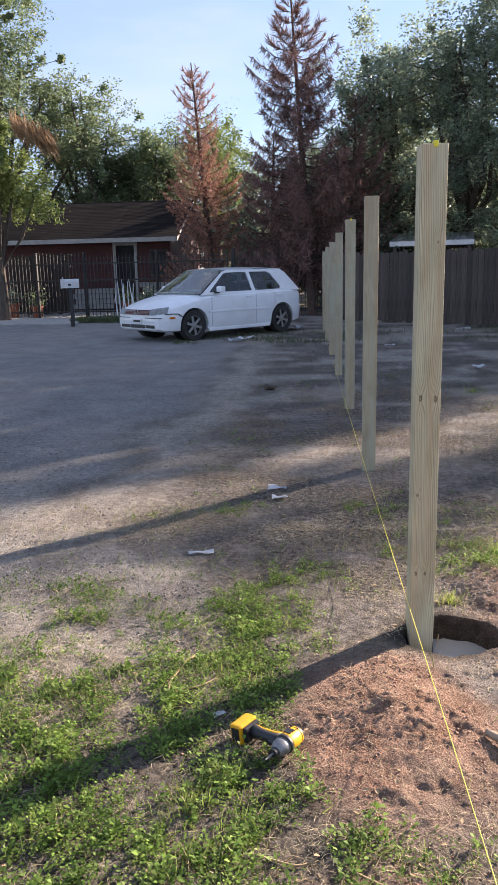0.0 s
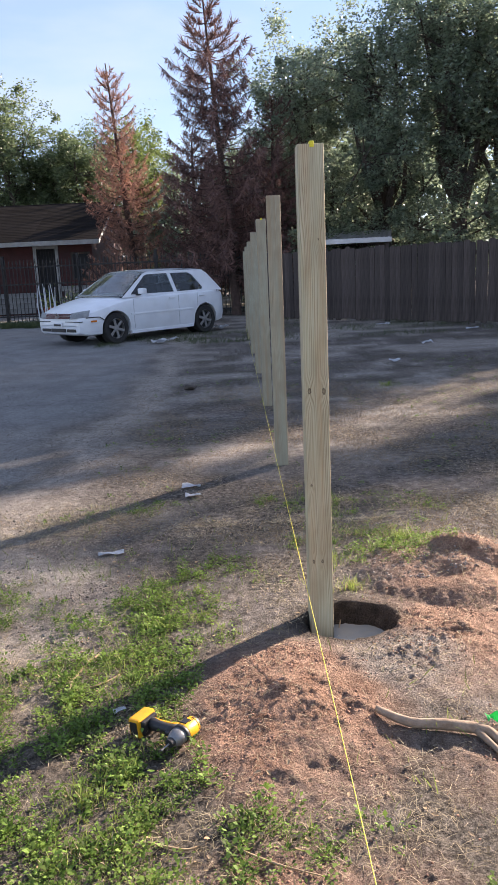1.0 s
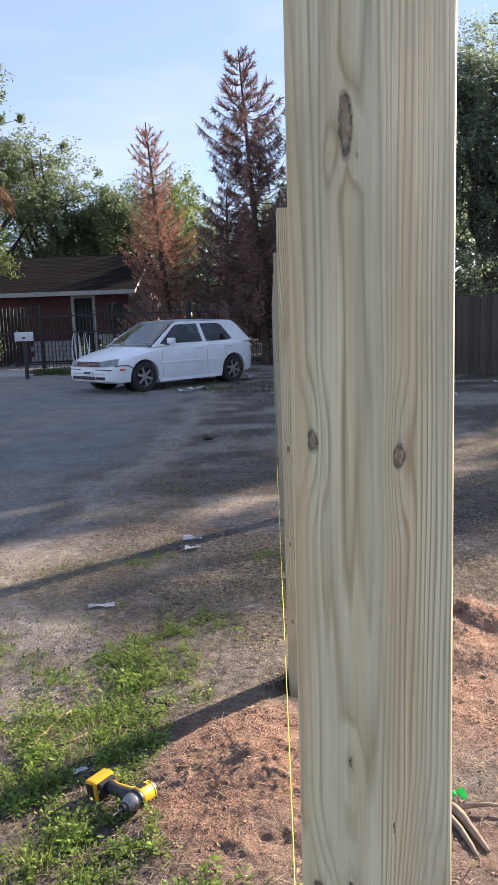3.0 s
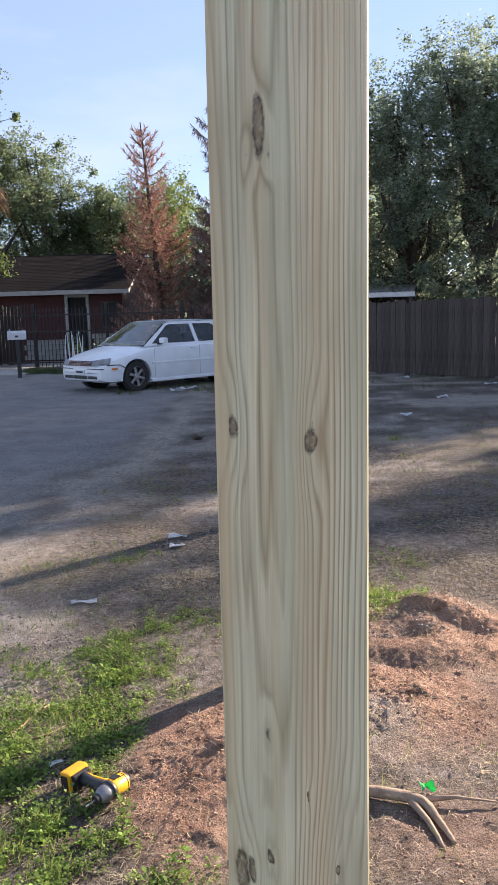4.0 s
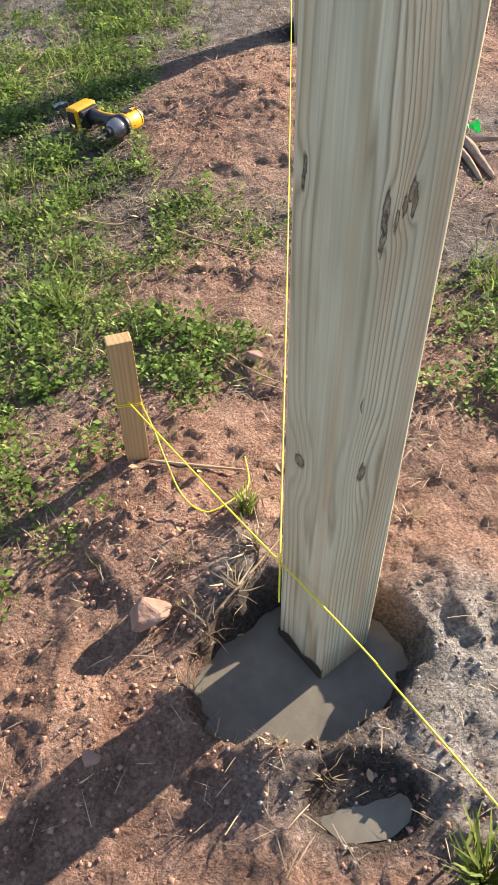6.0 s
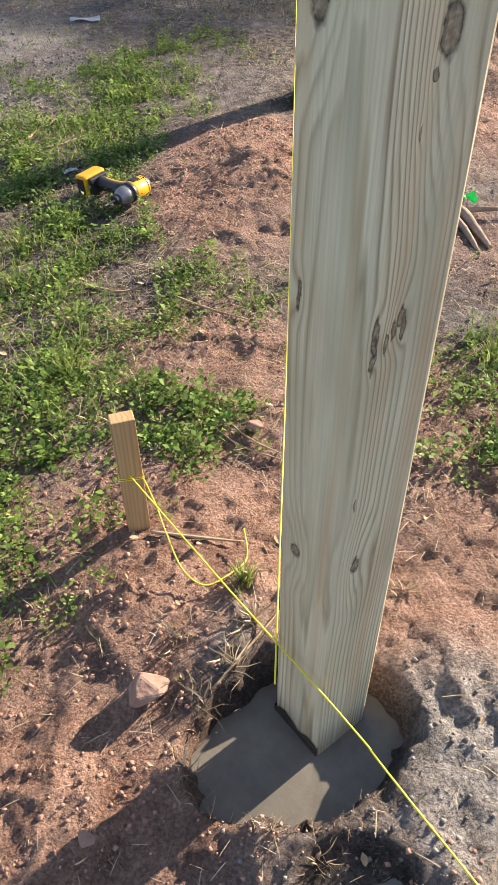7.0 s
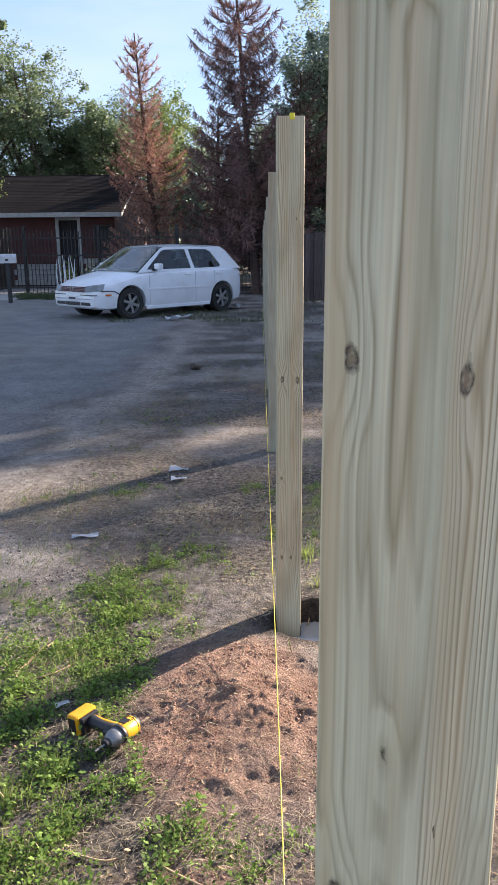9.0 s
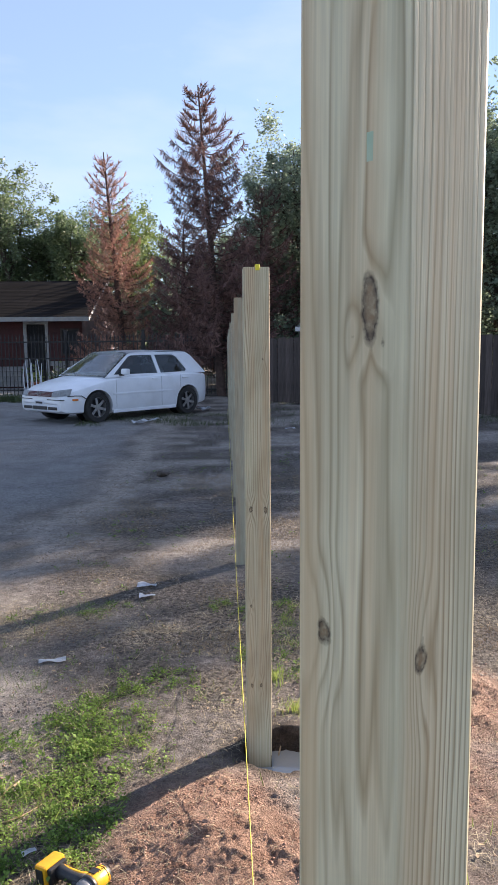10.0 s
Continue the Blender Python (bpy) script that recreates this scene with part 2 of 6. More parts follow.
M_TYRE = mat("tyre_rubber", [(0.015, 0.015, 0.015), (0.035, 0.033, 0.03)], 20, rough=0.85)
M_RIM = mat("alloy_rim", [(0.30, 0.29, 0.28), (0.45, 0.44, 0.43)], 15, rough=0.4, metal=0.6, bump=0)
M_GLASS = glass("car_glass", (0.45, 0.5, 0.5))
M_LENS = mat("headlamp_lens", [(0.30, 0.31, 0.32), (0.55, 0.57, 0.58)], 9, rough=0.1, bump=0)
M_RED_LENS = mat("red_lens", [(0.25, 0.01, 0.01), (0.4, 0.02, 0.02)], 25, rough=0.15, bump=0)
M_ORANGE = mat("orange_lens", [(0.6, 0.16, 0.02), (0.7, 0.2, 0.03)], 25, rough=0.2, bump=0)
M_IRON = mat("black_iron", [(0.008, 0.008, 0.009), (0.03, 0.026, 0.024)], 12, rough=0.55, bump=0.1)
M_SIDING = mat("red_siding", [(0.055, 0.013, 0.012), (0.085, 0.02, 0.018)], 4, rough=0.75, per_object=0.12, second=(1.5, (0.05, 0.025, 0.022), 0.5))
M_TRIM = mat("trim_paint", [(0.26, 0.26, 0.25), (0.38, 0.38, 0.37)], 6, rough=0.6)
M_SHINGLE = mat("shingles", [(0.009, 0.008, 0.008), (0.021, 0.018, 0.017)], 3, rough=1.0, per_object=0.3, spec=0.04, second=(0.7, (0.022, 0.018, 0.016), 0.5))
M_DARK = mat("dark_interior", [(0.012, 0.012, 0.013), (0.02, 0.02, 0.021)], 4, rough=0.8, bump=0)
M_SCREEN = mat("dark_planks", [(0.018, 0.012, 0.010), (0.04, 0.028, 0.022)], 6, stretch=(6, 6, 0.5), rough=0.9, per_object=0.3)
M_BOARD = mat("weathered_boards", [(0.042, 0.031, 0.026), (0.095, 0.074, 0.064)], 6, stretch=(6, 6, 0.5), rough=0.88, per_object=0.3)
M_BLOCK = mat("pale_block", [(0.24, 0.24, 0.235), (0.34, 0.34, 0.33)], 9, rough=0.9, per_object=0.1)
M_BARK = mat("bark", [(0.045, 0.034, 0.026), (0.12, 0.095, 0.075)], 9, stretch=(3, 3, 0.6), rough=0.95, bump=0.7, bump_dist=0.03)
M_DEADBARK = mat("dead_bark", [(0.05, 0.032, 0.026), (0.11, 0.07, 0.055)], 9, rough=0.95, bump=0.5)
M_LEAF = mat("leaves_green", [(0.10, 0.145, 0.068), (0.19, 0.24, 0.125)], 0.8, rough=0.5, bump=0, per_island=0.45, translucent=0.5)
M_LEAF_DARK = mat("leaves_dark", [(0.15, 0.20, 0.135), (0.27, 0.33, 0.225)], 0.8, rough=0.36, bump=0, per_island=0.5, translucent=0.58)
M_LEAF_LIGHT = mat("leaves_light", [(0.12, 0.17, 0.045), (0.2, 0.25, 0.08)], 0.8, rough=0.6, bump=0, per_island=0.35, translucent=0.45)
M_NEEDLE = mat("dead_needles", [(0.22, 0.115, 0.085), (0.46, 0.25, 0.18)], 1.2, rough=0.85, bump=0, per_island=0.5, translucent=0.25)
M_NEEDLE_DARK = mat("dead_needles_dark", [(0.14, 0.08, 0.07), (0.26, 0.15, 0.125)], 1.2, rough=0.85, bump=0, per_island=0.5, translucent=0.2)
M_FROND = mat("dry_fronds", [(0.17, 0.105, 0.055), (0.31, 0.20, 0.11)], 2, rough=0.8, bump=0, per_island=0.4, translucent=0.3)
M_WEED = mat("weed_leaves", [(0.07, 0.135, 0.02), (0.25, 0.365, 0.075)], 9, rough=0.62, bump=0, per_island=0.6, spec=0.3, translucent=0.45)
M_GRASS = mat("grass_blades", [(0.14, 0.205, 0.04), (0.34, 0.39, 0.11)], 4, rough=0.55, bump=0, per_island=0.5, translucent=0.45)
M_VERGE = mat("verge_grass", [(0.045, 0.07, 0.025), (0.11, 0.13, 0.05)], 4, rough=0.7, bump=0, per_island=0.4, translucent=0.3)
M_STRAW = mat("dry_straw", [(0.34, 0.26, 0.15), (0.70, 0.585, 0.38)], 6, rough=0.8, bump=0, per_island=0.4, translucent=0.15)
M_LITTER = mat("dark_litter", [(0.05, 0.036, 0.026), (0.15, 0.11, 0.08)], 20, rough=0.95, bump=0, per_island=0.4)
M_CRUMB = mat("grey_brown_crumbs", [(0.17, 0.135, 0.11), (0.40, 0.34, 0.29)], 30, rough=0.95, bump=0, per_island=0.45)
M_CLOD = mat("soil_clods", [(0.25, 0.135, 0.09), (0.42, 0.25, 0.175)], 30, rough=0.95, bump=0.5, per_island=0.2)
M_STONE = mat("reddish_stone", [(0.22, 0.13, 0.09), (0.36, 0.235, 0.175)], 18, rough=0.9, bump=0.5)
M_GRAVEL = mat("cement_gravel", [(0.13, 0.12, 0.105), (0.25, 0.23, 0.20)], 40, rough=0.9, per_island=0.3)
M_YELLOW = mat("yellow_tool_plastic", [(0.72, 0.33, 0.008), (0.80, 0.40, 0.012)], 40, rough=0.42, bump=0.08, second=(30, (0.45, 0.22, 0.03), 0.3))
M_GREY_METAL = mat("tool_metal", [(0.14, 0.14, 0.145), (0.27, 0.27, 0.275)], 30, rough=0.4, metal=0.4, bump=0)
M_PAPER = mat("litter_paper", [(0.62, 0.64, 0.67), (0.75, 0.76, 0.78)], 12, rough=0.8, bump=0.2)
M_GREEN_TAPE = mat("green_flag", [(0.0, 0.55, 0.12), (0.02, 0.7, 0.2)], 12, rough=0.5, bump=0)
M_CRAYON = mat("green_crayon", [(0.30, 0.47, 0.33), (0.50, 0.56, 0.40)], 60, stretch=(1, 1, 0.2), rough=0.8, bump=0)
M_ROOT = mat("root_bark", [(0.22, 0.15, 0.10), (0.38, 0.28, 0.2)], 22, stretch=(1, 1, 1), rough=0.9, bump=0.6)
M_TWIG = mat("dry_twig", [(0.30, 0.2, 0.11), (0.45, 0.33, 0.2)], 30, rough=0.9)
M_MAILBOX = mat("galvanised_mailbox", [(0.45, 0.46, 0.48), (0.6, 0.61, 0.63)], 8, rough=0.45, metal=0.3)
M_TIN = mat("tin_roof", [(0.4, 0.4, 0.41), (0.58, 0.58, 0.58)], 3, rough=0.4, metal=0.5)
M_CONCRETE = mat("concrete", [(0.28, 0.27, 0.25), (0.40, 0.385, 0.36)], 4, rough=0.9)
M_TERRACOTTA = mat("terracotta", [(0.28, 0.09, 0.05), (0.36, 0.13, 0.07)], 14, rough=0.85)


def ground_mat():
    """Bare sandy soil, red clay, cement spill and worn asphalt, blended by the masks of the ground mesh."""
    m = bpy.data.materials.new("ground_soil")
    m.use_nodes = True
    n, l = m.node_tree.nodes, m.node_tree.links
    b = n["Principled BSDF"]
    tc = n.new("ShaderNodeTexCoord")

    def noisy(scale, lo, hi, a=0.35, c=0.65, detail=9.0):
        t, r = n.new("ShaderNodeTexNoise"), n.new("ShaderNodeValToRGB")
        t.inputs["Scale"].default_value, t.inputs["Detail"].default_value, t.inputs["Roughness"].default_value = scale, detail, 0.7
        l.new(tc.outputs["Object"], t.inputs["Vector"])
        l.new(t.outputs["Fac"], r.inputs["Fac"])
        r.color_ramp.elements[0].position, r.color_ramp.elements[1].position = a, c
        r.color_ramp.elements[0].color, r.color_ramp.elements[1].color = (*lo, 1), (*hi, 1)
        return r.outputs["Color"], t.outputs["Fac"]

    def blend(a, c, name):
        at, mx = n.new("ShaderNodeAttribute"), n.new("ShaderNodeMix")
        at.attribute_name = name
        mx.data_type = "RGBA"
        l.new(at.outputs["Fac"], mx.inputs["Factor"])
        l.new(a, mx.inputs["A"])
        l.new(c, mx.inputs["B"])
        return mx.outputs["Result"]

    sand, _ = noisy(16, (0.13, 0.112, 0.10), (0.41, 0.36, 0.325))
    dust, _ = noisy(9, (0.45, 0.39, 0.335), (0.72, 0.64, 0.56))
    clay, _ = noisy(13, (0.31, 0.165, 0.108), (0.66, 0.415, 0.295), 0.33, 0.64)
    litter, _ = noisy(38, (0.05, 0.041, 0.033), (0.34, 0.29, 0.24), 0.40, 0.62)
    road, _ = noisy(60, (0.23, 0.225, 0.22), (0.62, 0.60, 0.575), 0.38, 0.64)
    cement, _ = noisy(34, (0.24, 0.225, 0.205), (0.62, 0.59, 0.535))
    wet, _ = noisy(14, (0.05, 0.04, 0.032), (0.11, 0.085, 0.065))
    # this mask holds real litter and also the shade painted under the weeds
    c = blend(sand, litter, "litter")
    c = blend(c, clay, "clay")
    c = blend(c, road, "road")
    c = blend(c, dust, "dust")
    c = blend(c, cement, "cement")
    c = blend(c, wet, "wet")
    # grit: dark and pale grains, and broad stains
    for scale, lo, hi, a0, a1 in ((170, 0.55, 1.25, 0.36, 0.62), (1.7, 0.80, 1.10, 0.35, 0.65), (24, 0.78, 1.12, 0.36, 0.62)):
        g, _ = noisy(scale, (lo,) * 3, (hi,) * 3, a0, a1, 4.0)
        mx = n.new("ShaderNodeMix")
        mx.data_type, mx.blend_type = "RGBA", "MULTIPLY"
        mx.inputs["Factor"].default_value = 1.0
        l.new(c, mx.inputs["A"])
        l.new(g, mx.inputs["B"])
        c = mx.outputs["Result"]
    l.new(c, b.inputs["Base Color"])
    b.inputs["Roughness"].default_value, b.inputs["Specular IOR Level"].default_value = 0.95, 0.25
    t1, t2, ad, bp = n.new("ShaderNodeTexNoise"), n.new("ShaderNodeTexNoise"), n.new("ShaderNodeMath"), n.new("ShaderNodeBump")
    for t, s in ((t1, 22.0), (t2, 110.0)):
        t.inputs["Scale"].default_value, t.inputs["Detail"].default_value, t.inputs["Roughness"].default_value = s, 8, 0.7
        l.new(tc.outputs["Object"], t.inputs["Vector"])
    l.new(t1.outputs["Fac"], ad.inputs[0])
    l.new(t2.outputs["Fac"], ad.inputs[1])
    l.new(ad.outputs["Value"], bp.inputs["Height"])
    bp.inputs["Strength"].default_value, bp.inputs["Distance"].default_value = 1.0, 0.06
    l.new(bp.outputs["Normal"], b.inputs["Normal"])
    return m


M_GROUND = ground_mat()


# ---- mesh helpers ----
def thing(name, label, category, group="", at=(0, 0, 0), rz=0.0):
    ob = new(name)
    ob.empty_display_size = 0.1
    ob.matrix_basis = pose(*at, 0, 0, rz)
    return tagged(ob, label, category, group)


def mesh_of(bm, name, material, smooth=False):
    me = bpy.data.meshes.new(name)
    bmesh.ops.recalc_face_normals(bm, faces=bm.faces)
    bm.to_mesh(me)
    bm.free()
    me.materials.append(material)
    if smooth:
        me.shade_smooth()
    return me


def part(name, bm, material, parent, label="", smooth=False, m=None):
    """Links a bmesh, or a mesh, as one mesh object under a thing or a part."""
    me = bm if isinstance(bm, bpy.types.Mesh) else mesh_of(bm, name, material, smooth)
    ob = new(name, me)
    if parent:
        ob.parent = parent
    if m is not None:
        ob.matrix_basis = m
    if label:
        ob["label"] = label
    return ob


def raw(name, verts, faces, material, parent=None, label="", smooth=False):
    me = bpy.data.meshes.new(name)
    if isinstance(verts, np.ndarray):
        k = faces.shape[1]
        me.vertices.add(len(verts))
        me.vertices.foreach_set("co", np.ascontiguousarray(verts, dtype=np.float32).ravel())
        me.loops.add(faces.size)
        me.loops.foreach_set("vertex_index", np.ascontiguousarray(faces, dtype=np.int32).ravel())
        me.polygons.add(len(faces))
        me.polygons.foreach_set("loop_start", np.arange(0, faces.size, k, dtype=np.int32))
        me.update(calc_edges=True)
    else:
        me.from_pydata(verts, [], faces)
    me.materials.append(material)
    if smooth:
        me.shade_smooth()
    ob = new(name, me)
    if parent:
        ob.parent = parent
    if label:
        ob["label"] = label
    return ob


def box(bm, x0, y0, z0, x1, y1, z1, bevel=0.0, m=None):
    r = bmesh.ops.create_cube(bm, size=1.0)
    vs = r["verts"]
    for v in vs:
        v.co = Vector(((x0 + x1) / 2 + v.co.x * (x1 - x0), (y0 + y1) / 2 + v.co.y * (y1 - y0), (z0 + z1) / 2 + v.co.z * (z1 - z0)))
    if bevel:
        es = list({e for v in vs for e in v.link_edges})
        out = bmesh.ops.bevel(bm, geom=es, offset=bevel, segments=2, affect="EDGES", profile=0.6)
        vs = list({v for f in out["faces"] for v in f.verts} | {v for v in vs if v.is_valid})
    if m is not None:
        for v in vs:
            v.co = m @ v.co
    return vs


def boxed(x0, y0, z0, x1, y1, z1, bevel=0.0, m=None):
    bm = bmesh.new()
    box(bm, x0, y0, z0, x1, y1, z1, bevel, m)
    return bm


def tube(bm, pts, radii, sides=6, cap=True):
    """A tube along points, its radius running through radii."""
    pts = [Vector(p) for p in pts]
    rings, up = [], Vector((0.31, 0.17, 0.93)).normalized()
    for i, p in enumerate(pts):
        d = (pts[min(i + 1, len(pts) - 1)] - pts[max(i - 1, 0)]).normalized()
        a = d.cross(up if abs(d.dot(up)) < 0.95 else Vector((1, 0, 0))).normalized()
        c = d.cross(a)
        r = radii[i] if isinstance(radii, (list, tuple)) else radii
        rings.append([bm.verts.new(p + (a * math.cos(2 * math.pi * k / sides) + c * math.sin(2 * math.pi * k / sides)) * r) for k in range(sides)])
    for r0, r1 in zip(rings, rings[1:]):
        for k in range(sides):
            bm.faces.new((r0[k], r0[(k + 1) % sides], r1[(k + 1) % sides], r1[k]))
    if cap:
        bm.faces.new(rings[0][::-1])
        bm.faces.new(rings[-1])


def tubed(pts, radii, sides=6):
    bm = bmesh.new()
    tube(bm, pts, radii, sides)
    return bm


def prism(poly, y0, y1, axis="y"):
    """A solid from an outline in x and z, drawn out along y (or an outline in x and y along z)."""
    bm = bmesh.new()
    put = (lambda a, c, d: (a, d, c)) if axis == "y" else (lambda a, c, d: (a, c, d))
    lo, hi = [bm.verts.new(put(a, c, y0)) for a, c in poly], [bm.verts.new(put(a, c, y1)) for a, c in poly]
    bm.faces.new(lo)
    bm.faces.new(hi[::-1])
    for i in range(len(poly)):
        j = (i + 1) % len(poly)
        bm.faces.new((lo[i], lo[j], hi[j], hi[i]))
    return bm


def vnoise(x, y, seed=0):
    """Smooth value noise from 0 to 1 on arrays."""
    x, y = np.asarray(x, float), np.asarray(y, float)
    xi, yi = np.floor(x), np.floor(y)
    fx, fy = x - xi, y - yi
    fx, fy = fx * fx * (3 - 2 * fx), fy * fy * (3 - 2 * fy)

    def h(a, c):
        s = np.sin(a * 127.1 + c * 311.7 + seed * 74.7) * 43758.5453
        return s - np.floor(s)
    return (h(xi, yi) * (1 - fx) + h(xi + 1, yi) * fx) * (1 - fy) + (h(xi, yi + 1) * (1 - fx) + h(xi + 1, yi + 1) * fx) * fy


def fbm(x, y, seed=0, octaves=4):
    total, amp, k = 0.0, 0.5, 1.0
    for o in range(octaves):
        total = total + amp * vnoise(x * k, y * k, seed + o * 13)
        amp, k = amp * 0.5, k * 2.1
    return total / (1 - 0.5 ** octaves)


def blob(x, y, cx, cy, rx, ry, soft=1.0, turn=0.0):
    """1 inside an ellipse, falling to 0 at its rim."""
    c, s = math.cos(radians(turn)), math.sin(radians(turn))
    u, v = (x - cx) * c + (y - cy) * s, -(x - cx) * s + (y - cy) * c
    return np.clip((1 - np.sqrt((u / rx) ** 2 + (v / ry) ** 2)) / soft, 0, 1)


def step01(v, a, c):
    t = np.clip((v - a) / (c - a), 0, 1)
    return t * t * (3 - 2 * t)


# ---- ground ----
def cells(x, y, size, seed=0):
    """Loose lumps: rounded bumps of mixed height, one to a cell, with steep sides and gaps between them."""
    u, v = np.asarray(x, float) / size, np.asarray(y, float) / size
    iu, iv = np.floor(u), np.floor(v)
    top = np.zeros_like(u)
    for du in (-1, 0, 1):
        for dv in (-1, 0, 1):
            a, c = iu + du, iv + dv
            h = [np.sin(a * 127.1 + c * 311.7 + seed * 74.7 + k * 19.19) * 43758.5453 for k in range(4)]
            h = [q - np.floor(q) for q in h]
            r, turn = 0.30 + 0.42 * h[2], 6.283 * h[0]
            p, q = u - a - 0.15 - 0.7 * h[0], v - c - 0.15 - 0.7 * h[1]
            p, q = (p * np.cos(turn) + q * np.sin(turn)) * 0.8, (q * np.cos(turn) - p * np.sin(turn)) * 1.25
            top = np.maximum(top, np.sqrt(np.clip(1 - (p * p + q * q) / (r * r), 0, 1)) * r * (0.35 + h[3]))
    return top


def verge(y):
    """The street's ragged edge: x for each y."""
    return -1.2 - 0.62 * np.clip((5.2 - y) / 1.2, 0, 4.5)


def ground_zones(x, y):
    n1, n2 = fbm(x * 0.9, y * 0.9, 3), fbm(x * 3.1, y * 3.1, 9)
    n3 = fbm(x * 1.1 + 0.2 * y, y * 2.3, 27)
    wob = (n1 - 0.5) * 1.0 + (n2 - 0.5) * 0.45
    edge = verge(y)
    road = step01(edge - x + wob, -0.25, 0.55) * step01(y, 2.2, 3.6)
    tracks = np.exp(-((edge + 0.30 - x + wob * 0.8) / 0.26) ** 2) * step01(y, 1.8, 3.2) * (1 - 0.45 * step01(y, 9, 15))
    bank = step01(x - edge + wob * 0.6, -0.1, 0.25) * step01(-0.35 - x + wob * 0.5, -0.25, 0.35) * step01(4.9 - y, -0.2, 0.9) * step01(y, 1.9, 2.9)
    scuffs = step01(n3, 0.42, 0.60) * step01(y, 4.4, 6.0) * (1 - road) * step01(9.0 - x, 0, 3) * 0.75
    film = 0.30 * step01(fbm(x * 0.5 + 3, y * 0.35, 17), 0.45, 0.65) * road
    dust = np.maximum.reduce([tracks * 0.9, bank * (0.55 + 0.45 * step01(n2, 0.4, 0.6)), scuffs, film])
    clay = np.maximum.reduce([blob(x, y, 0.30, 2.08, 0.42, 0.62, 0.45), blob(x, y, 1.15, 3.1, 0.55, 0.6, 0.5), blob(x, y, 0.95, 2.5, 0.6, 0.5, 0.6),
                              blob(x, y, 0.30, 0.75, 0.55, 0.85, 0.6), blob(x, y, 0.65, 0.8, 0.4, 0.55, 0.5), blob(x, y, 0.22, 1.2, 0.3, 0.35, 0.5),
                              blob(x, y, 0.95, 1.75, 0.35, 0.3, 0.8) * 0.6, blob(x, y, 0.2, 0.05, 0.7, 0.55, 0.5)])
    clay = np.clip(clay * (0.35 + 1.25 * n2), 0, 1)
    litter = np.clip(step01(n2, 0.36, 0.60) * 0.9, 0, 1) * (1 - 0.6 * clay) * (1 - 0.7 * bank)
    brown = step01(fbm(x * 1.7, y * 2.6, 29), 0.47, 0.60) * step01(y, 2.9, 3.8) * step01(13 - y, 0, 4) * step01(x - edge, 0.35, 0.9) * 0.85
    litter = np.maximum(litter, brown)
    dust = dust * (1 - 0.8 * brown)
    cement = np.maximum.reduce([blob(x, y, 0.72, 2.36, 0.27, 0.24, 0.5), blob(x, y, 0.67, 0.30, 0.2, 0.28, 0.5) * 0.95, blob(x, y, 0.5, 0.2, 0.2, 0.12, 0.6) * 0.8,
                                blob(x, y, 0.34, 0.46, 0.1, 0.14, 0.6) * 0.7]) * (0.3 + 1.1 * n2)
    wet = np.maximum.reduce([blob(x, y, 0.55, 2.68, 0.28, 0.24, 0.3), blob(x, y, 0.43, 0.37, 0.2, 0.165, 0.35), blob(x, y, 0.5, 0.18, 0.1, 0.08, 0.3)]) * 0.8
    return dict(road=road, dust=np.clip(dust, 0, 1), clay=clay, litter=litter, cement=np.clip(cement, 0, 1), wet=wet)


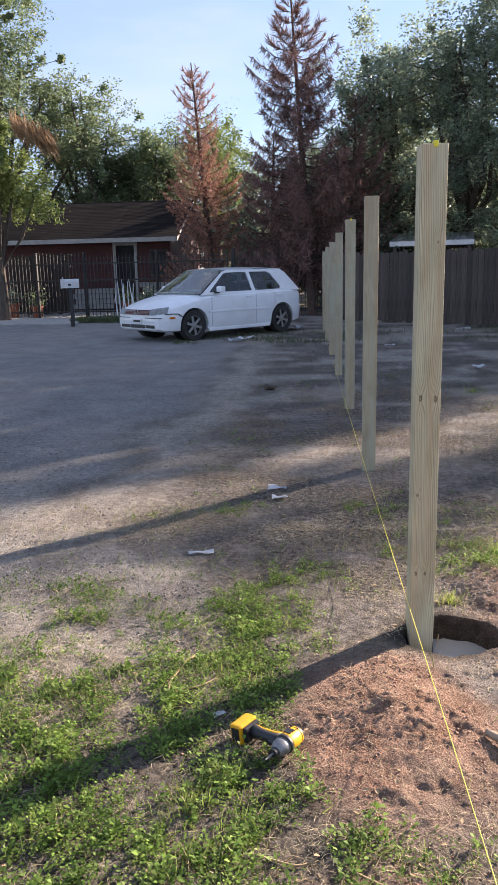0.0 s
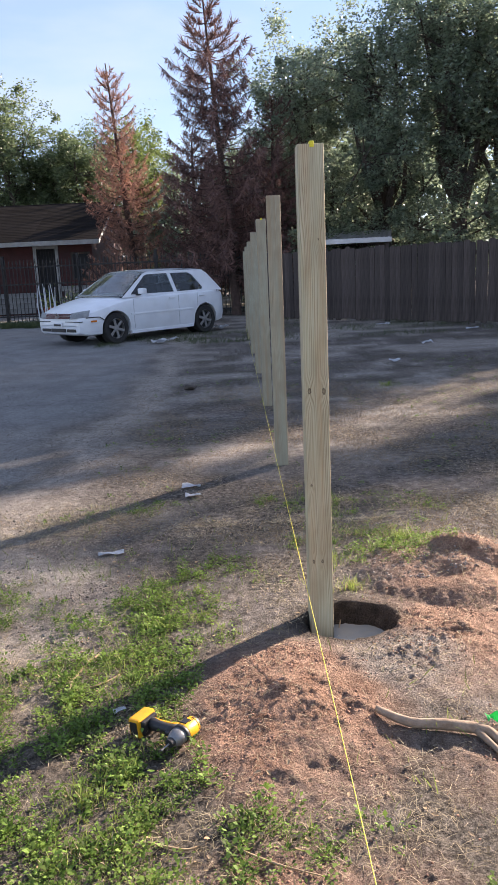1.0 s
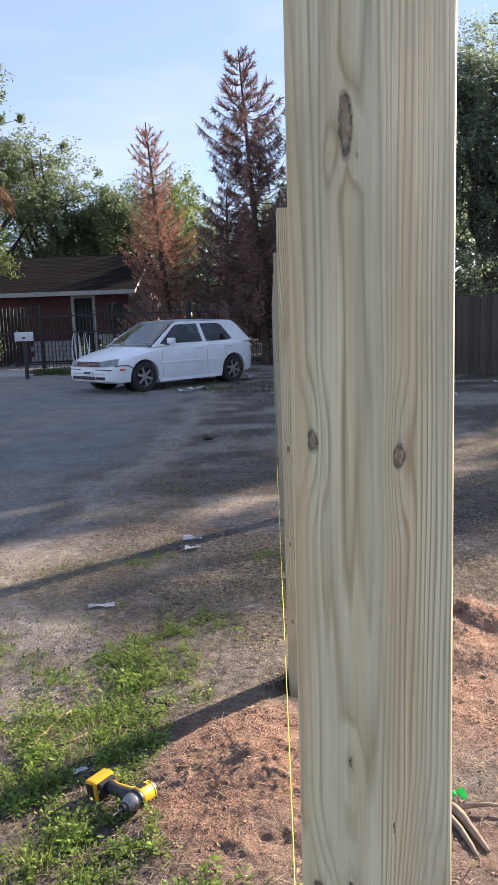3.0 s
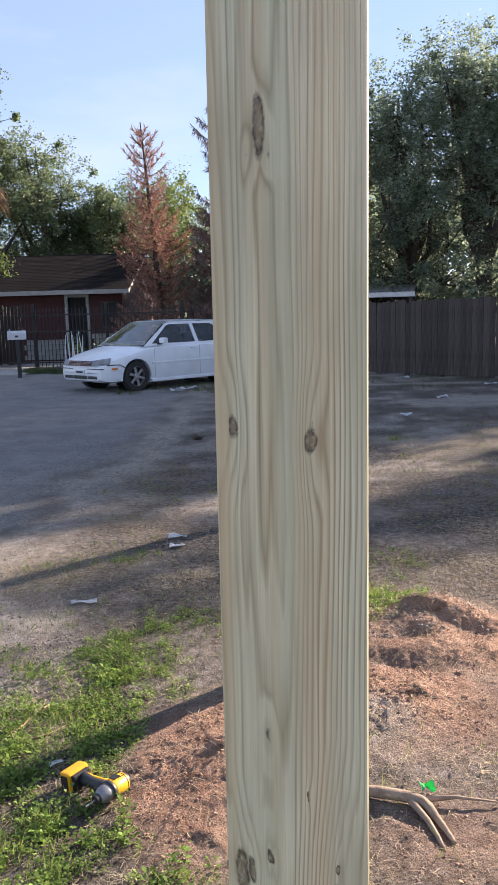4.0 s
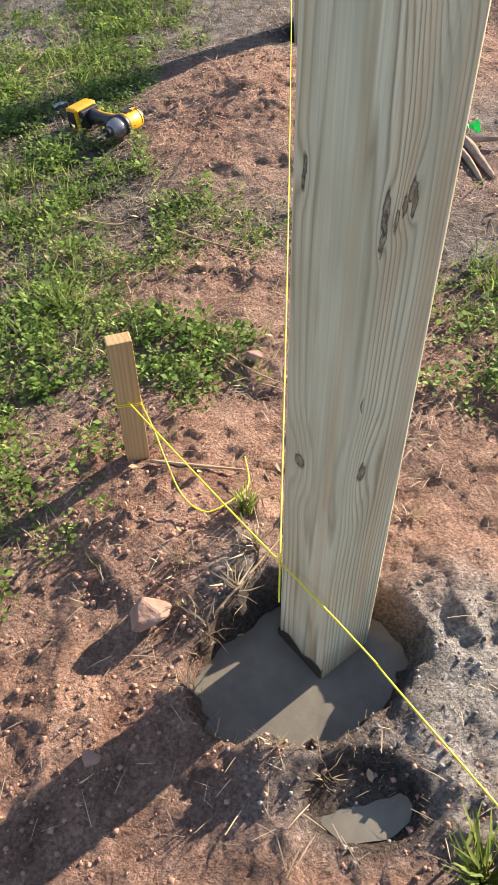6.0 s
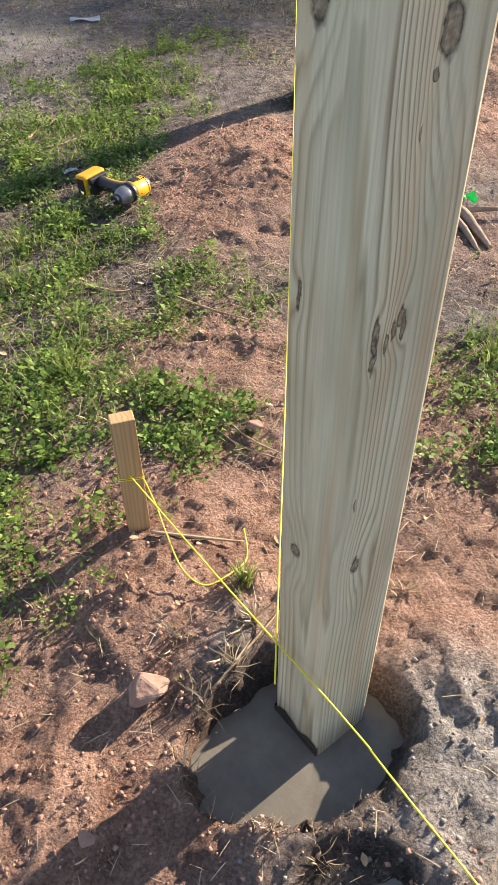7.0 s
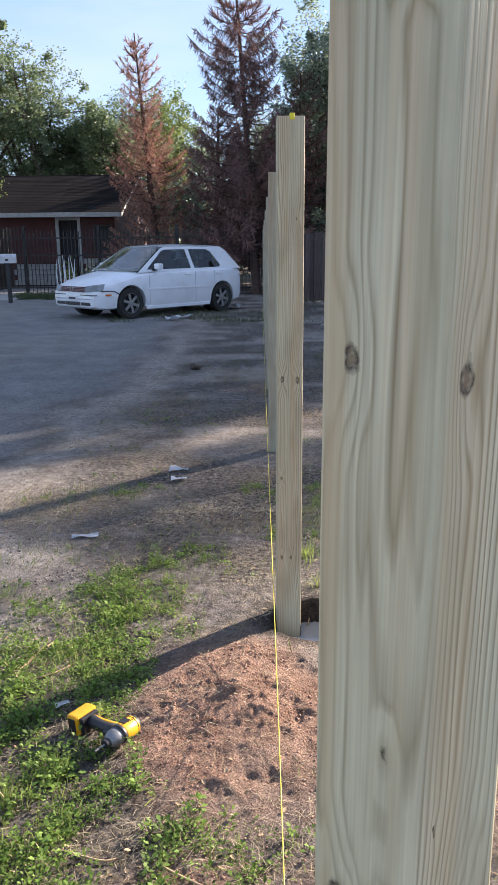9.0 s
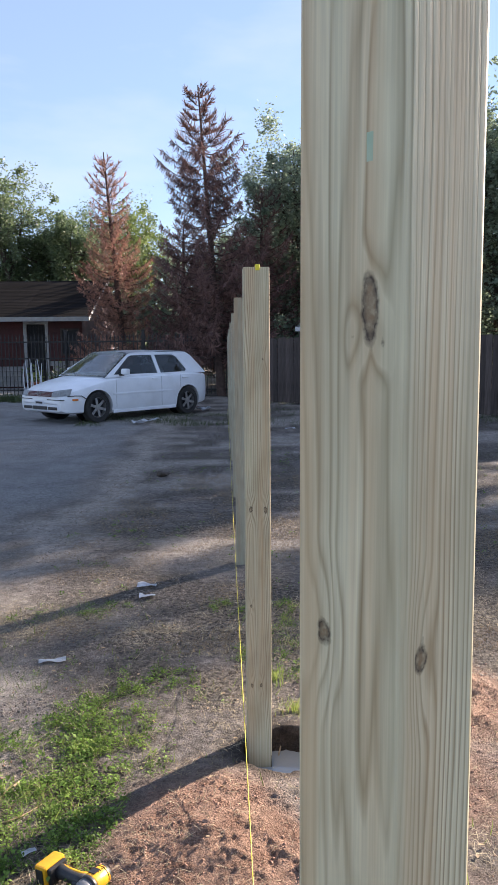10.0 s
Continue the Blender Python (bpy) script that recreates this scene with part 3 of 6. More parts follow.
def ground_z(x, y):
    x, y = np.asarray(x, float), np.asarray(y, float)
    near = 1 / (1 + np.maximum(0, y - 3) * 0.25)
    z = (fbm(x * 1.3, y * 1.3, 21) - 0.5) * 0.05 * near
    zone = ground_zones(x, y)
    firm = 1 - 0.92 * zone["road"]
    loose = np.clip(0.16 + 0.6 * zone["clay"] + 0.5 * zone["cement"], 0, 1) * firm * near
    loose = loose * step01(4.1 - y, 0, 0.8) * step01(2.2 - x, 0, 0.8) * step01(x + 1.7, 0, 0.8)
    loose = loose * (1 - 0.85 * blob(x, y, 0.5, 0.18, 0.13, 0.11, 0.4))
    z = z + (fbm(x * 9, y * 9, 31, 4) - 0.5) * 0.014 * near * firm
    wx, wy = x + 0.05 * fbm(x * 11, y * 11, 37), y + 0.05 * fbm(x * 11 + 9, y * 11, 38)
    # trodden flat in places, broken into lumps elsewhere
    broken = step01(fbm(x * 4.3 + 5, y * 4.3, 39, 3), 0.40, 0.56)
    slab = step01(fbm(wx * 8, wy * 8, 44, 3), 0.49, 0.55)
    z = z + (slab * 0.008 + step01(fbm(wx * 13 + 4, wy * 17, 45, 3), 0.50, 0.58) * 0.008) * loose * (0.35 + 0.65 * broken)
    wx, wy = wx + 0.022 * fbm(x * 46, y * 46, 51, 2), wy + 0.022 * fbm(x * 46 + 7, y * 46, 52, 2)
    z = z + cells(wx, wy, 0.062, 3) * 0.006 * loose * broken
    z = z + cells(wx + 0.3, wy, 0.026, 5) * 0.0075 * loose * (0.3 + 0.7 * broken)
    z = z + cells(x, y, 0.0165, 7) * 0.006 * loose
    mound = blob(x, y, 0.26, 2.12, 0.36, 0.54, 0.9, -12)
    z = z + 0.062 * mound * (0.8 + 0.4 * fbm(x * 5, y * 5, 5, 3))
    z = z + 0.10 * blob(x, y, 1.15, 3.15, 0.5, 0.42, 0.8) * (0.5 + vnoise(x * 6, y * 6, 6))
    jag = (fbm(x * 14, y * 14, 83) - 0.5)
    def pit(cx, cy, rx, ry, ragged, hi, turn=0.0):
        b = blob(x, y, cx, cy, rx, ry, 1.0, turn)
        return step01(b + jag * ragged * step01(b, 0.0, 0.06), 0.05, hi)
    z = z - 0.12 * pit(0.57, 2.68, 0.22, 0.17, 0.3, 0.30)
    z = z + 0.025 * blob(x, y, 0.43, 0.37, 0.42, 0.34, 1.0)
    z = z + 0.022 * blob(x, y, 0.42, 0.215, 0.16, 0.07, 0.8) * (0.5 + vnoise(x * 20, y * 20, 15))
    z = z - 0.10 * pit(0.43, 0.37, 0.185, 0.145, 0.5, 0.30, 20)
    z = z - 0.028 * pit(0.5, 0.18, 0.085, 0.065, 0.3, 0.35)
    z = z + 0.014 * blob(x, y, 0.66, 0.47, 0.14, 0.2, 1.0) * (0.6 + 0.8 * vnoise(x * 22, y * 22, 8))
    z = z + 0.03 * blob(x, y, 0.22, 0.62, 0.2, 0.3, 1.0)
    z = z - 0.022 * blob(x, y, 0.22, 0.40, 0.14, 0.1, 1.0, 30)
    return z


def graded(lo, hi, fine0, fine1, step, grow):
    vals = list(np.arange(fine0, fine1, step))
    s, v = step, vals[-1]
    while v < hi:
        s *= grow
        v += s
        vals.append(v)
    s, v, low = step, fine0, []
    while v > lo:
        s *= grow
        v -= s
        low.append(v)
    return np.array(low[::-1] + vals)


def build_ground():
    xs, ys = graded(-420, 420, -0.75, 1.2, 0.0066, 1.045), graded(-300, 900, 0.0, 3.2, 0.0072, 1.035)
    X, Y = np.meshgrid(xs, ys)
    X, Y = X.ravel(), Y.ravel()
    V = np.stack([X, Y, ground_z(X, Y)], 1)
    w, h = len(xs), len(ys)
    i = (np.arange(h - 1)[:, None] * w + np.arange(w - 1)[None, :]).ravel()
    ob = raw("ground", V, np.stack([i, i + 1, i + w + 1, i + w], 1), M_GROUND, smooth=True)
    zones = ground_zones(X, Y)
    # soil darkened under the weeds, painted in for the shadows between their leaves
    zones["litter"] = np.maximum(zones["litter"], 0.95 * step01(green(X, Y), 0.02, 0.35))
    for name, values in zones.items():
        a = ob.data.attributes.new(name, "FLOAT", "POINT")
        a.data.foreach_set("value", np.clip(values, 0, 1).astype(np.float32))
    return tagged(ob, "bare sandy and red clay yard beside a worn grey street", "ground", kind="structure")



# ---- fence posts ----
def sawn_post(side, z0, z1, bevel=0.004, seed=1):
    bm = bmesh.new()
    box(bm, -side / 2, -side / 2, z0, side / 2, side / 2, z1, bevel)
    bmesh.ops.subdivide_edges(bm, edges=[e for e in bm.edges if abs(e.verts[0].co.z - e.verts[1].co.z) > 0.5], cuts=14)
    rnd = random.Random(seed)
    bend = [rnd.uniform(-0.002, 0.002) for _ in range(4)]
    for v in bm.verts:
        t = (v.co.z - z0) / (z1 - z0)
        v.co.x += bend[0] * math.sin(5 * t + bend[1] * 900) + bend[2] * t
        v.co.y += bend[3] * math.sin(4 * t + 1)
    return bm


POST = 0.094


def wet_collar(parent, low, high, jag, seed):
    """A thin ragged band of wet splashed cement round a post's foot."""
    rnd = random.Random(seed)
    h = POST / 2 + 0.0012
    pts, n = [], 14
    for (ax, ay), (cx, cy) in (((-h, -h), (h, -h)), ((h, -h), (h, h)), ((h, h), (-h, h)), ((-h, h), (-h, -h))):
        pts += [(ax + (cx - ax) * k / n, ay + (cy - ay) * k / n) for k in range(n)]
    bm = bmesh.new()
    lo = [bm.verts.new((x, y, low)) for x, y in pts]
    hi = [bm.verts.new((x * 0.985, y * 0.985, high + jag * (0.6 * math.sin(0.7 * i + seed) + rnd.uniform(-0.6, 0.6)))) for i, (x, y) in enumerate(pts)]
    for i in range(len(pts)):
        j = (i + 1) % len(pts)
        bm.faces.new((lo[i], lo[j], hi[j], hi[i]))
    part("cement_splash", bm, M_CEMENT_DARK, parent, "dark wet cement splashed round the foot")


corner = thing("fence_post", "pale greenish treated pine corner post set in wet cement", "post", "fence posts", (0.456, 0.43, 0), 41)
corner.matrix_basis = pose(0.457, 0.427, 0, -1.25, 0.2, 0) @ pose(0, 0, 0, 0, 0, 41)
part("post", sawn_post(POST, -0.35, 1.86, seed=2), M_POST_CORNER, corner)
wet_collar(corner, -0.10, -0.024, 0.009, 1)
part("crayon_mark", boxed(-0.0488, -0.0185, 1.605, -0.0462, -0.0115, 1.69, 0.0009), M_CRAYON, corner, "faint green crayon streak")
ROW = [(2.745, 1.828, 0.457, 1), (5.225, 1.868, 0.455, -2), (7.66, 1.86, 0.46, 1.5), (10.15, 1.84, 0.46, -1), (12.6, 1.80, 0.46, 2), (15.0, 1.78, 0.46, 0), (17.4, 1.74, 0.46, 1)]
for k, (y, top, x, turn) in enumerate(ROW):
    p = thing("fence_post", "pale greenish treated pine fence post along the string line", "post", "fence posts", (x, y, 0), turn)
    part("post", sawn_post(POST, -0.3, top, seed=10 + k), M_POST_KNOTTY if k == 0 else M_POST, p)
    if k == 0:
        wet_collar(p, -0.14, -0.035, 0.006, 5)
    if k in (0, 2):
        tag = bmesh.new()
        box(tag, -0.004, -0.049, top - 0.012, 0.012, -0.012, top + 0.009, 0.002)
        part("flagging_tape", tag, M_STRING, p, "scrap of yellow tape on the post's top")


# ---- car ----
def sharp_smooth(me, angle=32):
    me.shade_smooth()
    me.set_sharp_from_angle(angle=radians(angle))


def cut_with(bm_body, cutters):
    """The body with the cutters taken out of it, as a plain mesh."""
    body = new("cut_body", mesh_of(bm_body, "cut_body", M_WHITE_CAR))
    cut_obs = []
    for bm in cutters:
        c = new("cutter", mesh_of(bm, "cutter", M_BLACK))
        mod = body.modifiers.new("cut", "BOOLEAN")
        mod.object, mod.operation, mod.solver = c, "DIFFERENCE", "EXACT"
        cut_obs.append(c)
    bpy.context.view_layer.update()
    dg = bpy.context.evaluated_depsgraph_get()
    me = bpy.data.meshes.new_from_object(body.evaluated_get(dg))
    for o in (body, *cut_obs):
        bpy.data.objects.remove(o)
    return me


def loft(sections):
    bm = bmesh.new()
    rings = [[bm.verts.new(p) for p in sec] for sec in sections]
    k = len(rings[0])
    for a, c in zip(rings, rings[1:]):
        for i in range(k):
            j = (i + 1) % k
            bm.faces.new((a[i], a[j], c[j], c[i]))
    bm.faces.new(rings[0][::-1])
    bm.faces.new(rings[-1])
    return bm


def patch(f, nu, nv):
    """A sheet f(u, v) over the unit square."""
    bm = bmesh.new()
    g = [[bm.verts.new(f(i / nu, j / nv)) for j in range(nv + 1)] for i in range(nu + 1)]
    for i in range(nu):
        for j in range(nv):
            bm.faces.new((g[i][j], g[i + 1][j], g[i + 1][j + 1], g[i][j + 1]))
    return bm


def thicken(bm, t):
    r = bmesh.ops.solidify(bm, geom=list(bm.faces), thickness=t)
    return bm


def disc_y(bm, cx, cz, y0, y1, r0, r1, n=28, start=0.0):
    lo = [bm.verts.new((cx + r0 * math.cos(start + 2 * math.pi * k / n), y0, cz + r0 * math.sin(start + 2 * math.pi * k / n))) for k in range(n)]
    hi = [bm.verts.new((cx + r1 * math.cos(start + 2 * math.pi * k / n), y1, cz + r1 * math.sin(start + 2 * math.pi * k / n))) for k in range(n)]
    for k in range(n):
        bm.faces.new((lo[k], lo[(k + 1) % n], hi[(k + 1) % n], hi[k]))
    bm.faces.new(lo[::-1])
    bm.faces.new(hi)


def side_y(z):
    return 0.80 - max(0.0, z - 0.92) * 0.40


def car_side_panel(s):
    """Pillars and window frames of one side, with two window openings."""
    outer = [(1.04, 0.90), (0.62, 1.17), (0.31, 1.365), (0.16, 1.41), (-1.40, 1.40), (-1.53, 1.33), (-1.87, 0.93)]
    front = [(0.80, 0.955), (0.30, 1.315), (0.20, 1.345), (-0.36, 1.35), (-0.41, 0.955)]
    rear = [(-0.50, 0.955), (-0.455, 1.35), (-0.98, 1.345), (-1.08, 1.30), (-1.29, 1.01), (-1.24, 0.965)]
    bm = bmesh.new()
    edges = []
    for loop in (outer, front, rear):
        vs = [bm.verts.new((x, s * side_y(z), z)) for x, z in loop]
        edges += [bm.edges.new((vs[i], vs[(i + 1) % len(vs)])) for i in range(len(vs))]
    bmesh.ops.triangle_fill(bm, use_beauty=True, edges=edges)
    thicken(bm, 0.03)
    return bm, front, rear


def pane(poly, s, inset=0.012):
    bm = bmesh.new()
    vs = [bm.verts.new((x, s * (side_y(z) - inset), z)) for x, z in poly]
    bm.faces.new(vs)
    return thicken(bm, 0.004)


def build_wheel(name, cx, cy, s, parent):
    w = new(name)
    w.parent = parent
    w.matrix_basis = pose(cx, cy, 0.308)
    bm = bmesh.new()
    prof = [(0.225, -0.095), (0.29, -0.098), (0.307, -0.075), (0.31, 0.0), (0.307, 0.075), (0.29, 0.098), (0.205, 0.095), (0.205, -0.09)]
    n = 32
    rings = [[bm.verts.new((r * math.cos(2 * math.pi * k / n), y, r * math.sin(2 * math.pi * k / n))) for r, y in prof] for k in range(n)]
    for k in range(n):
        a, c = rings[k], rings[(k + 1) % n]
        for i in range(len(prof)):
            j = (i + 1) % len(prof)
            bm.faces.new((a[i], a[j], c[j], c[i]))
    part("tyre", bm, M_TYRE, w, smooth=False)
    bm = bmesh.new()
    o = s * 0.075
    for k in range(6):
        a = 2 * math.pi * k / 6 + 0.3
        m = Matrix.Rotation(-a, 4, "Y")
        box(bm, 0.03, min(o, o - s * 0.02), -0.027, 0.205, max(o, o - s * 0.02), 0.027, 0.006, m)
    disc_y(bm, 0, 0, o - s * 0.025, o + s * 0.006, 0.065, 0.05, 20)
    rim_in = [(0.212, o), (0.195, o + s * 0.004), (0.19, o - s * 0.06), (0.208, o - s * 0.12)]
    rr = [[bm.verts.new((r * math.cos(2 * math.pi * k / n), y, r * math.sin(2 * math.pi * k / n))) for r, y in rim_in] for k in range(n)]
    for k in range(n):
        a, c = rr[k], rr[(k + 1) % n]
        for i in range(3):
            bm.faces.new((a[i], a[i + 1], c[i + 1], c[i]))
    part("rim", bm, M_RIM, w, "dull alloy rim with six spokes")
    bm = bmesh.new()
    disc_y(bm, 0, 0, o - s * 0.09, o - s * 0.07, 0.19, 0.19, 24)
    part("brake_disc", bm, M_BLACK, w)


def build_car():
    car = thing("hatchback_car", "dusty white five-door hatchback parked on the dirt verge", "car", "", (-1.97, 17.02, 0.0), 226.5)
    st = [(2.075, 0.60, 0.30, 0.50, 0.54), (2.05, 0.70, 0.25, 0.58, 0.635), (1.97, 0.765, 0.215, 0.64, 0.70), (1.80, 0.815, 0.20, 0.69, 0.765),
          (1.50, 0.85, 0.20, 0.76, 0.845), (1.20, 0.862, 0.20, 0.83, 0.90), (1.02, 0.866, 0.20, 0.87, 0.925), (0.60, 0.868, 0.20, 0.90, 0.935),
          (0.0, 0.868, 0.20, 0.91, 0.94), (-0.8, 0.868, 0.20, 0.925, 0.95), (-1.45, 0.862, 0.20, 0.935, 0.955), (-1.72, 0.84, 0.22, 0.93, 0.965),
          (-1.86, 0.80, 0.25, 0.90, 0.94), (-1.92, 0.75, 0.28, 0.78, 0.82), (-1.95, 0.71, 0.31, 0.56, 0.60)]
    secs = []
    for x, w, zb, zs, zt in st:
        half = [(w - 0.14, zb), (w - 0.035, zb + 0.03), (w - 0.008, zb + 0.12), (w, zb + 0.5 * (zs - zb)), (w - 0.006, zs - 0.10), (w - 0.025, zs - 0.035),
                (w - 0.075, zs), (w * 0.72, zs + 0.72 * (zt - zs)), (w * 0.36, zt - 0.004)]
        secs.append([(x, y, z) for y, z in half] + [(x, 0, zt)] + [(x, -y, z) for y, z in half[::-1]] + [(x, 0, zb)])
    cutters = []
    for cx in (1.255, -1.256):
        for s in (1, -1):
            bm = bmesh.new()
            disc_y(bm, cx, 0.315, s * 0.5, s * 1.0, 0.352, 0.352, 30)
            cutters.append(bm)
    cutters.append(boxed(-1.66, -0.70, 0.42, 0.98, 0.70, 1.3))
    me = cut_with(loft(secs), cutters)
    sharp_smooth(me)
    part("body", me, M_WHITE_CAR, car)
    for s, side in ((1, "left"), (-1, "right")):
        bm, fr, re = car_side_panel(s)
        part("pillar_frame", bm, M_WHITE_CAR, car)
        part("side_window", pane(fr, s), M_GLASS, car, "dark door glass")
        part("side_window", pane(re, s), M_GLASS, car, "dark door glass")
        for cx in (1.255, -1.256):
            build_wheel("wheel", cx, s * 0.752, s, car)
            bm = bmesh.new()
            disc_y(bm, cx, 0.33, s * 0.50, s * 0.505, 0.345, 0.345, 24)
            part("wheel_arch_liner", bm, M_BLACK, car)
        # lamps, mirror, handles, rub strips, seams
        bm = patch(lambda u, v: (2.098 - 0.19 * u ** 3 - 0.055 * v, s * (0.43 + 0.37 * u), 0.545 + 0.03 * u + v * (0.115 + 0.02 * u)), 8, 4)
        part("headlamp", thicken(bm, 0.02), M_LENS, car, "clouded headlamp")
        part("indicator", boxed(1.74, s * 0.825 - 0.02, 0.475, 1.86, s * 0.825 + 0.02, 0.51, 0.005), M_ORANGE, car)
        bm = patch(lambda u, v: (-1.925 - 0.03 * (1 - v) + 0.26 * u ** 1.5, s * (0.53 + 0.30 * u), 0.66 + v * 0.28), 6, 4)
        part("tail_lamp", thicken(bm, 0.02), M_RED_LENS, car)
        m = new("door_mirror")
        m.parent = car
        part("mirror_housing", boxed(0.56, s * 0.95 - 0.085, 0.955, 0.68, s * 0.95 + 0.085, 1.075, 0.03), M_WHITE_CAR, m)
        part("mirror_foot", boxed(0.59, min(s * 0.78, s * 0.88), 0.93, 0.67, max(s * 0.78, s * 0.88), 0.975, 0.01), M_BLACK, m)
        for x0, nm in ((-0.33, "door_handle"), (-1.23, "door_handle")):
            part(nm, boxed(x0, s * 0.872 - 0.014, 0.825, x0 + 0.16, s * 0.872 + 0.014, 0.852, 0.008), M_WHITE_CAR, car)
        part("rub_strip", boxed(-0.86, s * 0.869 - 0.009, 0.545, 0.88, s * 0.869 + 0.009, 0.585, 0.005), M_WHITE_CAR, car)
        part("door_seam", boxed(-0.453, s * 0.8675 - 0.003, 0.26, -0.447, s * 0.8675 + 0.003, 0.885), M_SEAM, car)
        part("door_seam", boxed(-1.02, s * 0.8665 - 0.003, 0.62, -1.014, s * 0.8665 + 0.003, 0.90), M_SEAM, car)
        part("door_seam", boxed(0.80, s * 0.8665 - 0.003, 0.28, 0.806, s * 0.8665 + 0.003, 0.86), M_SEAM, car)
        part("sill", boxed(-0.88, min(s * 0.80, s * 0.855), 0.17, 0.88, max(s * 0.80, s * 0.855), 0.235, 0.012), M_WHITE_CAR, car)
        for x0 in (0.12, -0.95):
            seat = bmesh.new()
            box(seat, x0 - 0.25, s * 0.37 - 0.25, 0.45, x0 + 0.25, s * 0.37 + 0.25, 0.62, 0.05)
            box(seat, x0 - 0.36, s * 0.37 - 0.24, 0.55, x0 - 0.2, s * 0.37 + 0.24, 1.13, 0.05)
            box(seat, x0 - 0.37, s * 0.37 - 0.12, 1.15, x0 - 0.27, s * 0.37 + 0.12, 1.30, 0.03)
            part("car_seat", seat, M_DARK, car)
    crown = lambda y, w: 0.035 * (1 - (y / w) ** 2)
    def roof(u, v):
        x, y = 0.30 - 1.76 * u, (2 * v - 1) * 0.615
        return (x + 0.05 * (1 - (y / 0.62) ** 2) * (1 - 2 * u), y, 1.40 + crown(y, 0.615) + 0.022 * math.sin(math.pi * u) - 0.012 * u)
    bm = thicken(patch(roof, 14, 10), -0.03)
    me = mesh_of(bm, "roof", M_WHITE_CAR)
    sharp_smooth(me)
    part("roof", me, M_WHITE_CAR, car)
    def screen(u, v):
        w = 0.785 - 0.17 * u
        y = (2 * v - 1) * w
        bow = 0.07 * (1 - (y / w) ** 2)
        return (1.04 - 0.74 * u + bow, y, 0.925 + 0.475 * u + crown(y, w) * u)
    part("windscreen", thicken(patch(screen, 8, 12), 0.004), M_SCREEN_GLASS, car, "windscreen reflecting the sky", True)
    def back(u, v):
        w = 0.76 - 0.15 * u
        y = (2 * v - 1) * w
        return (-1.85 + 0.37 * u - 0.05 * (1 - (y / w) ** 2), y, 0.955 + 0.44 * u + crown(y, w) * u)
    part("rear_window", thicken(patch(back, 6, 8), 0.004), M_GLASS, car, "", True)
    part("dashboard", boxed(0.62, -0.70, 0.62, 0.98, 0.70, 0.93, 0.05), M_DARK, car)
    part("cabin_floor", boxed(-1.65, -0.69, 0.38, 0.97, 0.69, 0.43), M_DARK, car)
    grille = bmesh.new()
    for k in range(4):
        box(grille, 1.98, -0.41, 0.552 + 0.026 * k, 2.096 - 0.012 * k, 0.41, 0.572 + 0.026 * k, 0.003)
    part("grille", grille, M_GRILLE, car, "dark faded red grille slats")
    bm = bmesh.new()
    ring = [(2.092, 0.052 * math.cos(a), 0.605 + 0.052 * math.sin(a)) for a in np.linspace(0, 2 * math.pi, 21)]
    tube(bm, ring, 0.009, 6, False)
    part("round_badge", bm, M_RIM, car)
    bump = bmesh.new()
    box(bump, 2.03, -0.25, 0.285, 2.092, 0.25, 0.355, 0.01)
    part("lower_grille", bump, M_BLACK, car)
    for s in (1, -1):
        part("lower_grille", boxed(1.96, s * 0.43 - 0.15, 0.29, 2.086, s * 0.43 + 0.15, 0.35, 0.01), M_BLACK, car)
        part("bumper_strip", boxed(2.0, s * 0.5 - 0.24, 0.485, 2.082, s * 0.5 + 0.24, 0.50, 0.004), M_BLACK, car)
    plate = part("number_plate", boxed(2.07, -0.16, 0.385, 2.096, 0.16, 0.47, 0.003), M_PAPER, car)
    part("plate_bar", boxed(2.0965, -0.12, 0.405, 2.098, 0.12, 0.445), M_BLACK, plate)
    part("torn_panel_gap", tubed([(1.95, 0.772, 0.565), (1.80, 0.824, 0.572), (1.66, 0.842, 0.565), (1.56, 0.853, 0.50)], 0.009, 5), M_BLACK, car, "dark gap where the bumper hangs off the wing")
    part("aerial", tubed([(-1.30, 0.0, 1.42), (-1.62, 0.0, 1.66)], [0.005, 0.002], 5), M_BLACK, car)


build_car()


# ---- trees ----
def leaves_mesh(name, P, size, material, parent, rng, flat=0.5, long=1.7, label=""):
    """Small pointed leaves at points P, turned at random."""
    n = len(P)
    a = rng.normal(size=(n, 3))
    a[:, 2] *= flat
    a /= np.linalg.norm(a, axis=1, keepdims=True)
    r = rng.normal(size=(n, 3))
    c = np.cross(a, r)
    c /= np.linalg.norm(c, axis=1, keepdims=True)
    s = (size * rng.uniform(0.6, 1.4, n))[:, None]
    V = np.stack([P - a * s * long / 2, P + c * s * 0.42, P + a * s * long / 2, P - c * s * 0.42], 1).reshape(-1, 3)
    i = np.arange(n) * 4
    return raw(name, V, np.stack([i, i + 1, i + 2, i + 3], 1), material, parent, label)


